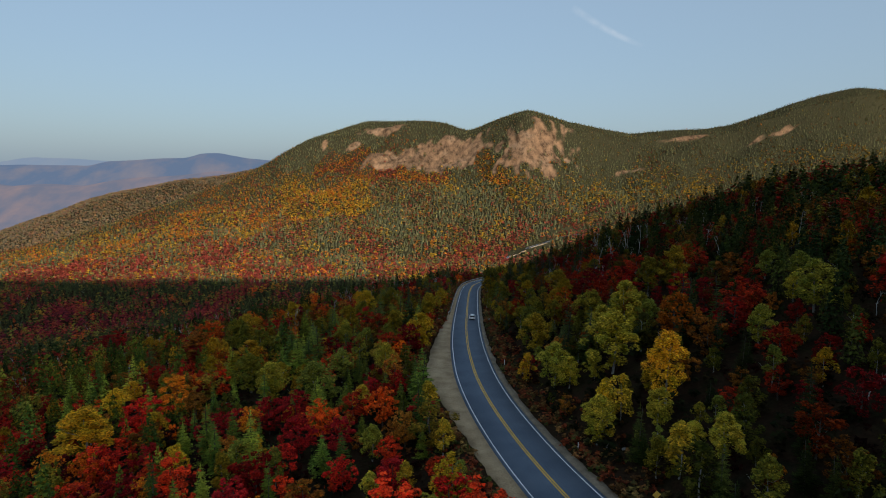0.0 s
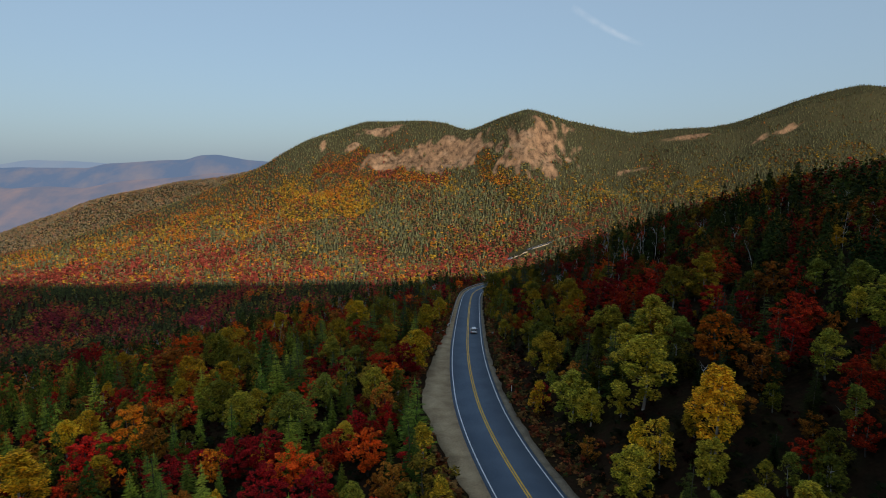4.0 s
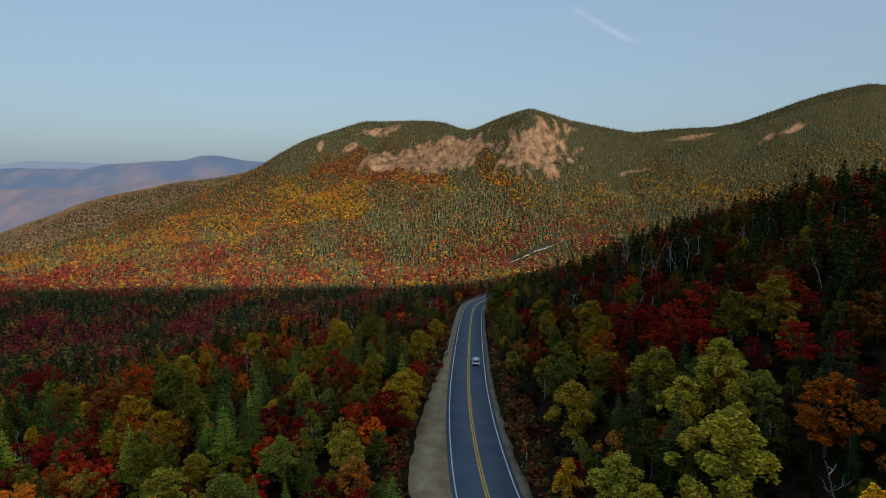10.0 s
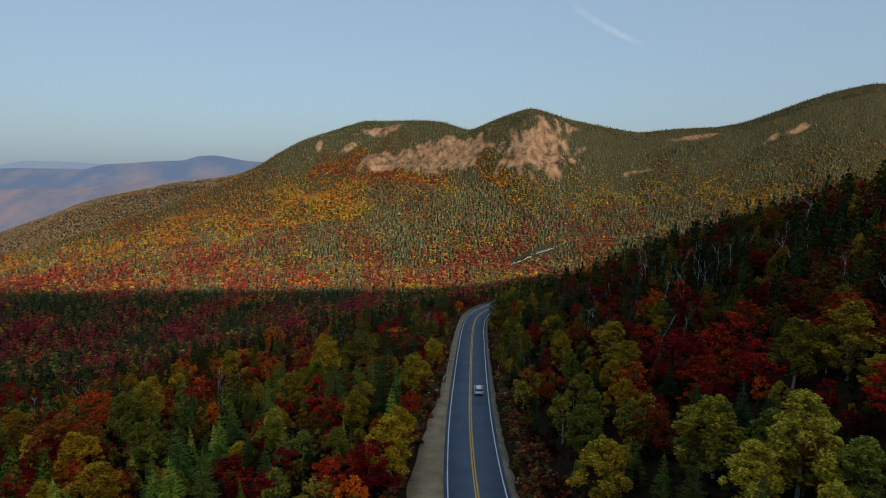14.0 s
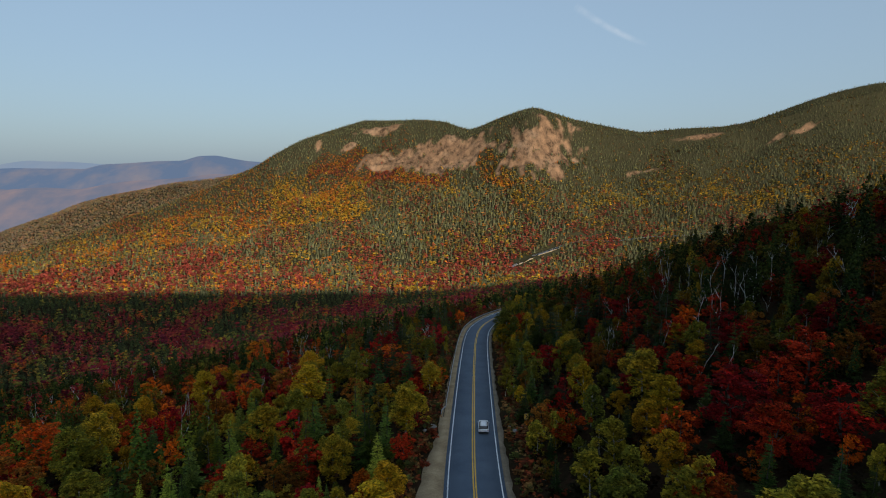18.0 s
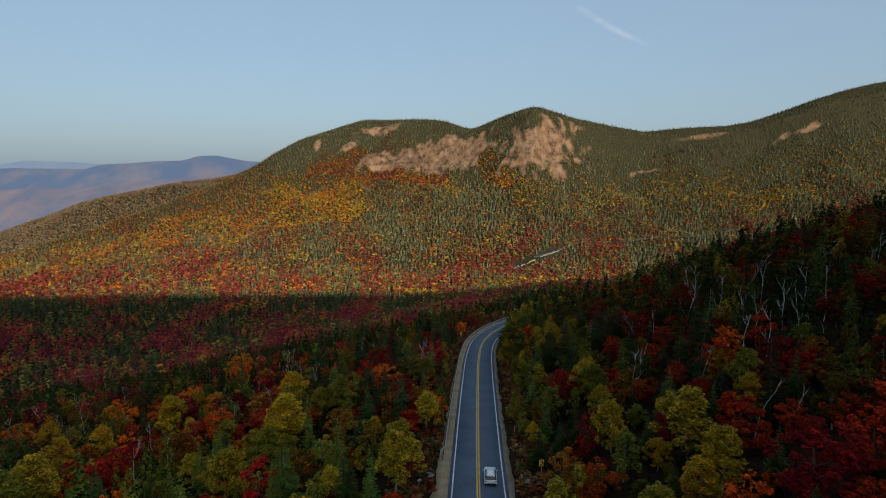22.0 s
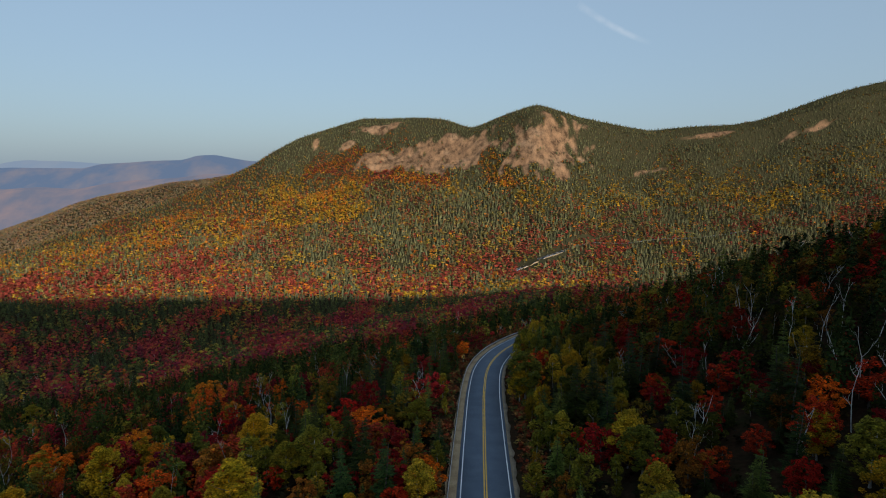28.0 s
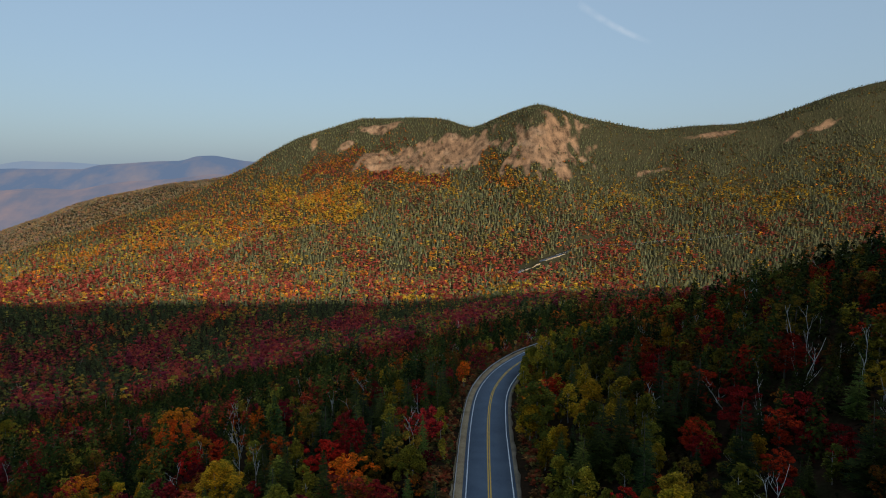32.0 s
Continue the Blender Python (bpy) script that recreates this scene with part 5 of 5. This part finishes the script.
def build_car():
    car = tagged(new("car"), "silver estate car driving away along the road", "car")
    part("body", loft("body", [ring(-2.25, 0.78, 0.76, 0.42, 0.82), ring(-2.18, 0.86, 0.83, 0.3, 0.98), ring(-1.4, 0.91, 0.88, 0.25, 1.0), ring(0.2, 0.91, 0.88, 0.24, 0.98), ring(1.2, 0.91, 0.87, 0.25, 0.95), ring(2.0, 0.88, 0.8, 0.28, 0.84), ring(2.28, 0.76, 0.68, 0.4, 0.68)], M_PAINT_CAR), car)
    part("cabin", loft("cabin", [ring(-2.12, 0.80, 0.72, 0.93, 0.99), ring(-1.78, 0.80, 0.64, 0.93, 1.42), ring(-1.2, 0.80, 0.64, 0.93, 1.5), ring(0.1, 0.80, 0.63, 0.93, 1.48), ring(1.05, 0.80, 0.72, 0.9, 0.99)], M_CAR_GLASS), car, "dark window glass")
    part("roof", loft("roof", [[(-0.56, y, z), (0.56, y, z), (0.6, y, z + 0.03), (0.4, y, z + 0.065), (-0.4, y, z + 0.065), (-0.6, y, z + 0.03)] for y, z in ((-1.84, 1.39), (-1.3, 1.475), (-0.5, 1.49), (0.12, 1.455))], M_PAINT_CAR), car)
    for sx in (-1, 1):
        part("tail_lamp", block("tail_lamp", (0.26, 0.08, 0.2), M_TAIL, 0.02, (sx * 0.66, -2.2, 0.82)), car, "red tail lamp")
        part("mirror", block("mirror", (0.2, 0.12, 0.14), M_PAINT_CAR, 0.04, (sx * 0.98, 0.75, 1.0)), car)
        part("roof_rail", block("roof_rail", (0.04, 1.5, 0.04), M_TRIM, 0.012, (sx * 0.52, -0.85, 1.565)), car, "black roof rail")
        part("pillar", loft("pillar", [[(sx * (0.815 + a), y + d, 0.95) for a, d in ((-0.03, -0.06), (0.005, -0.06), (0.005, 0.06), (-0.03, 0.06))], [(sx * (0.655 + a), y * 0.92 + d, 1.45) for a, d in ((-0.03, -0.05), (0.005, -0.05), (0.005, 0.05), (-0.03, 0.05))]], M_PAINT_CAR, False) if (y := -1.0) else None, car)
    part("bumper", block("bumper", (1.66, 0.16, 0.26), M_TRIM, 0.05, (0, -2.24, 0.44)), car, "dark rear bumper")
    part("number_plate", block("number_plate", (0.34, 0.02, 0.17), M_POSTW, 0.005, (0, -2.272, 0.66)), car, "pale number plate")
    part("rear_window", loft("rear_window", [[(-0.66, -2.06, 1.02), (0.66, -2.06, 1.02), (0.66, -2.10, 1.02), (-0.66, -2.10, 1.02)], [(-0.56, -1.84, 1.4), (0.56, -1.84, 1.4), (0.56, -1.88, 1.4), (-0.56, -1.88, 1.4)]], M_CAR_GLASS, False), car, "dark rear window")
    tyre, rim = rod("tyre", 0.33, 0.22, M_TYRE, 24, axis="x"), rod("rim", 0.21, 0.232, M_RIM, 16, axis="x")
    for sx in (-1, 1):
        for y in (-1.35, 1.4):
            wheel = part("wheel", tyre, car, "black tyre", (sx * 0.8, y, 0.33))
            wheel.name = "wheel"
            part("rim", rim, wheel, "alloy rim")
    return car


car = build_car()
cx, cy, cz, turn = road_place(178, 1.75)
car.matrix_basis = pose(cx, cy, cz + 0.022, 0, 0, turn)

# boulders on the verges
rs = np.random.RandomState(3)
for x, y, size in ((0.4, 178.2, 1.1), (-0.9, 176.6, 0.6), (14.6, 176.6, 0.9), (15.8, 177.6, 0.6), (13.9, 178.6, 0.5), (23.5, 78.5, 0.9), (25.0, 76.5, 0.7), (22.3, 80.2, 0.5), (16.8, 117.0, 0.6), (17.9, 115.2, 0.8), (24.2, 81.5, 0.6)):
    bm = bmesh.new()
    bmesh.ops.create_icosphere(bm, subdivisions=2, radius=0.5)
    for v in bm.verts:
        v.co *= 1 + 0.28 * noise.noise(v.co * 1.8 + Vector((x, y, 0)))
        v.co.x *= 1.25
        v.co.z *= 0.7
    ob = tagged(new("boulder", from_bm("boulder", bm, M_STONE)), "pale grey granite boulder on the verge", "boulder", "verge boulders")
    ob.matrix_basis = Matrix.LocRotScale((x, y, ground_at(x, y) + size * 0.15), Euler((0, 0, rs.uniform(0, 6))), (size,) * 3)

# low shrubs and bracken between the road and the trees
rs = np.random.RandomState(12)
ks = rs.randint(0, NEAR_END, 7000)
sgn = rs.choice((-1, 1), 7000)
yy = LINE[ks, 1]
edge = np.where(sgn < 0, np.interp(yy, [60, 85, 100, 120, 150, 175, 400], [7.2, 7.6, 9.0, 11.0, 8.8, 6.2, 6.0]), 6.0)
off = edge + rs.gamma(1.6, 1.6, 7000)
sx, sy = (LINE[ks] - side[ks] * (sgn * off)[:, None] + rs.uniform(-1, 1, (7000, 2))).T
ok = sy > 40
gap, _ = road_gap(sx, sy)
ok &= gap > edge - 0.2
sx, sy = sx[ok], sy[ok]
pal = np.array([(0.20, 0.045, 0.02), (0.16, 0.07, 0.025), (0.12, 0.09, 0.03), (0.26, 0.14, 0.05), (0.08, 0.09, 0.025)])
cols = pal[rs.choice(5, len(sx), p=(0.34, 0.26, 0.16, 0.12, 0.12))] * rs.uniform(0.6, 1.3, (len(sx), 1))
tufts = [broad_crown(30, 0.26, rs, 8, "round", 0) for _ in range(6)]
for v, _ in tufts:
    v[:, 2] -= 0.25
    v[:, :2] *= 1.3
forest("verge_shrubs", sx, sy, np.zeros(len(sx), int), cols, rs.uniform(0.5, 1.7, len(sx)), tufts, tufts, tufts, "low rusty shrubs and bracken along the road")

# a thin streak of high cloud
m = bpy.data.materials.new("thin_cloud")
m.use_nodes = True
nt = m.node_tree
nt.nodes.remove(nt.nodes["Principled BSDF"])
em, clear, mx = nt.nodes.new("ShaderNodeEmission"), nt.nodes.new("ShaderNodeBsdfTransparent"), nt.nodes.new("ShaderNodeMixShader")
em.inputs[0].default_value = (0.66, 0.72, 0.80, 1)
at = nt.nodes.new("ShaderNodeAttribute")
at.attribute_name = "veil"
wisp = noise_node(nt, 0.012, 5)
fac = nt.nodes.new("ShaderNodeMath")
fac.operation = "MULTIPLY"
nt.links.new(at.outputs["Fac"], fac.inputs[0])
nt.links.new(ramp(nt, wisp.outputs[0], [(0.3, (0.1, 0.1, 0.1)), (0.7, (0.38, 0.38, 0.38))]).outputs[0], fac.inputs[1])
nt.links.new(fac.outputs[0], mx.inputs[0])
nt.links.new(clear.outputs[0], mx.inputs[1])
nt.links.new(em.outputs[0], mx.inputs[2])
nt.links.new(mx.outputs[0], nt.nodes["Material Output"].inputs[0])
t, w = np.meshgrid(np.linspace(0, 1, 40), np.linspace(-1, 1, 7))
ax, az = 1010 + 560 * t, 1335 - 285 * t - 60 * np.sin(t * 3.1) * 0.4
ax, az = ax + w * 18, az + w * (34 - 14 * t)
i = np.arange(t.size).reshape(t.shape)
q = np.stack([i[:-1, :-1], i[:-1, 1:], i[1:, 1:], i[1:, :-1]], -1).reshape(-1, 4)
me = mesh_from("cirrus_streak", np.stack([ax, np.full(t.shape, 4800.0), az], -1).reshape(-1, 3), q, m)
me.attributes.new("veil", "FLOAT", "POINT").data.foreach_set("value", ((1 - w**2) ** 1.5 * np.sin(np.clip(t, 0.02, 0.98) * math.pi) ** 0.6).astype(np.float32).ravel())
cloud = tagged(new("backdrop_cirrus", me), "thin white streak of high cloud", "cloud", kind="structure")
cloud.visible_shadow = False
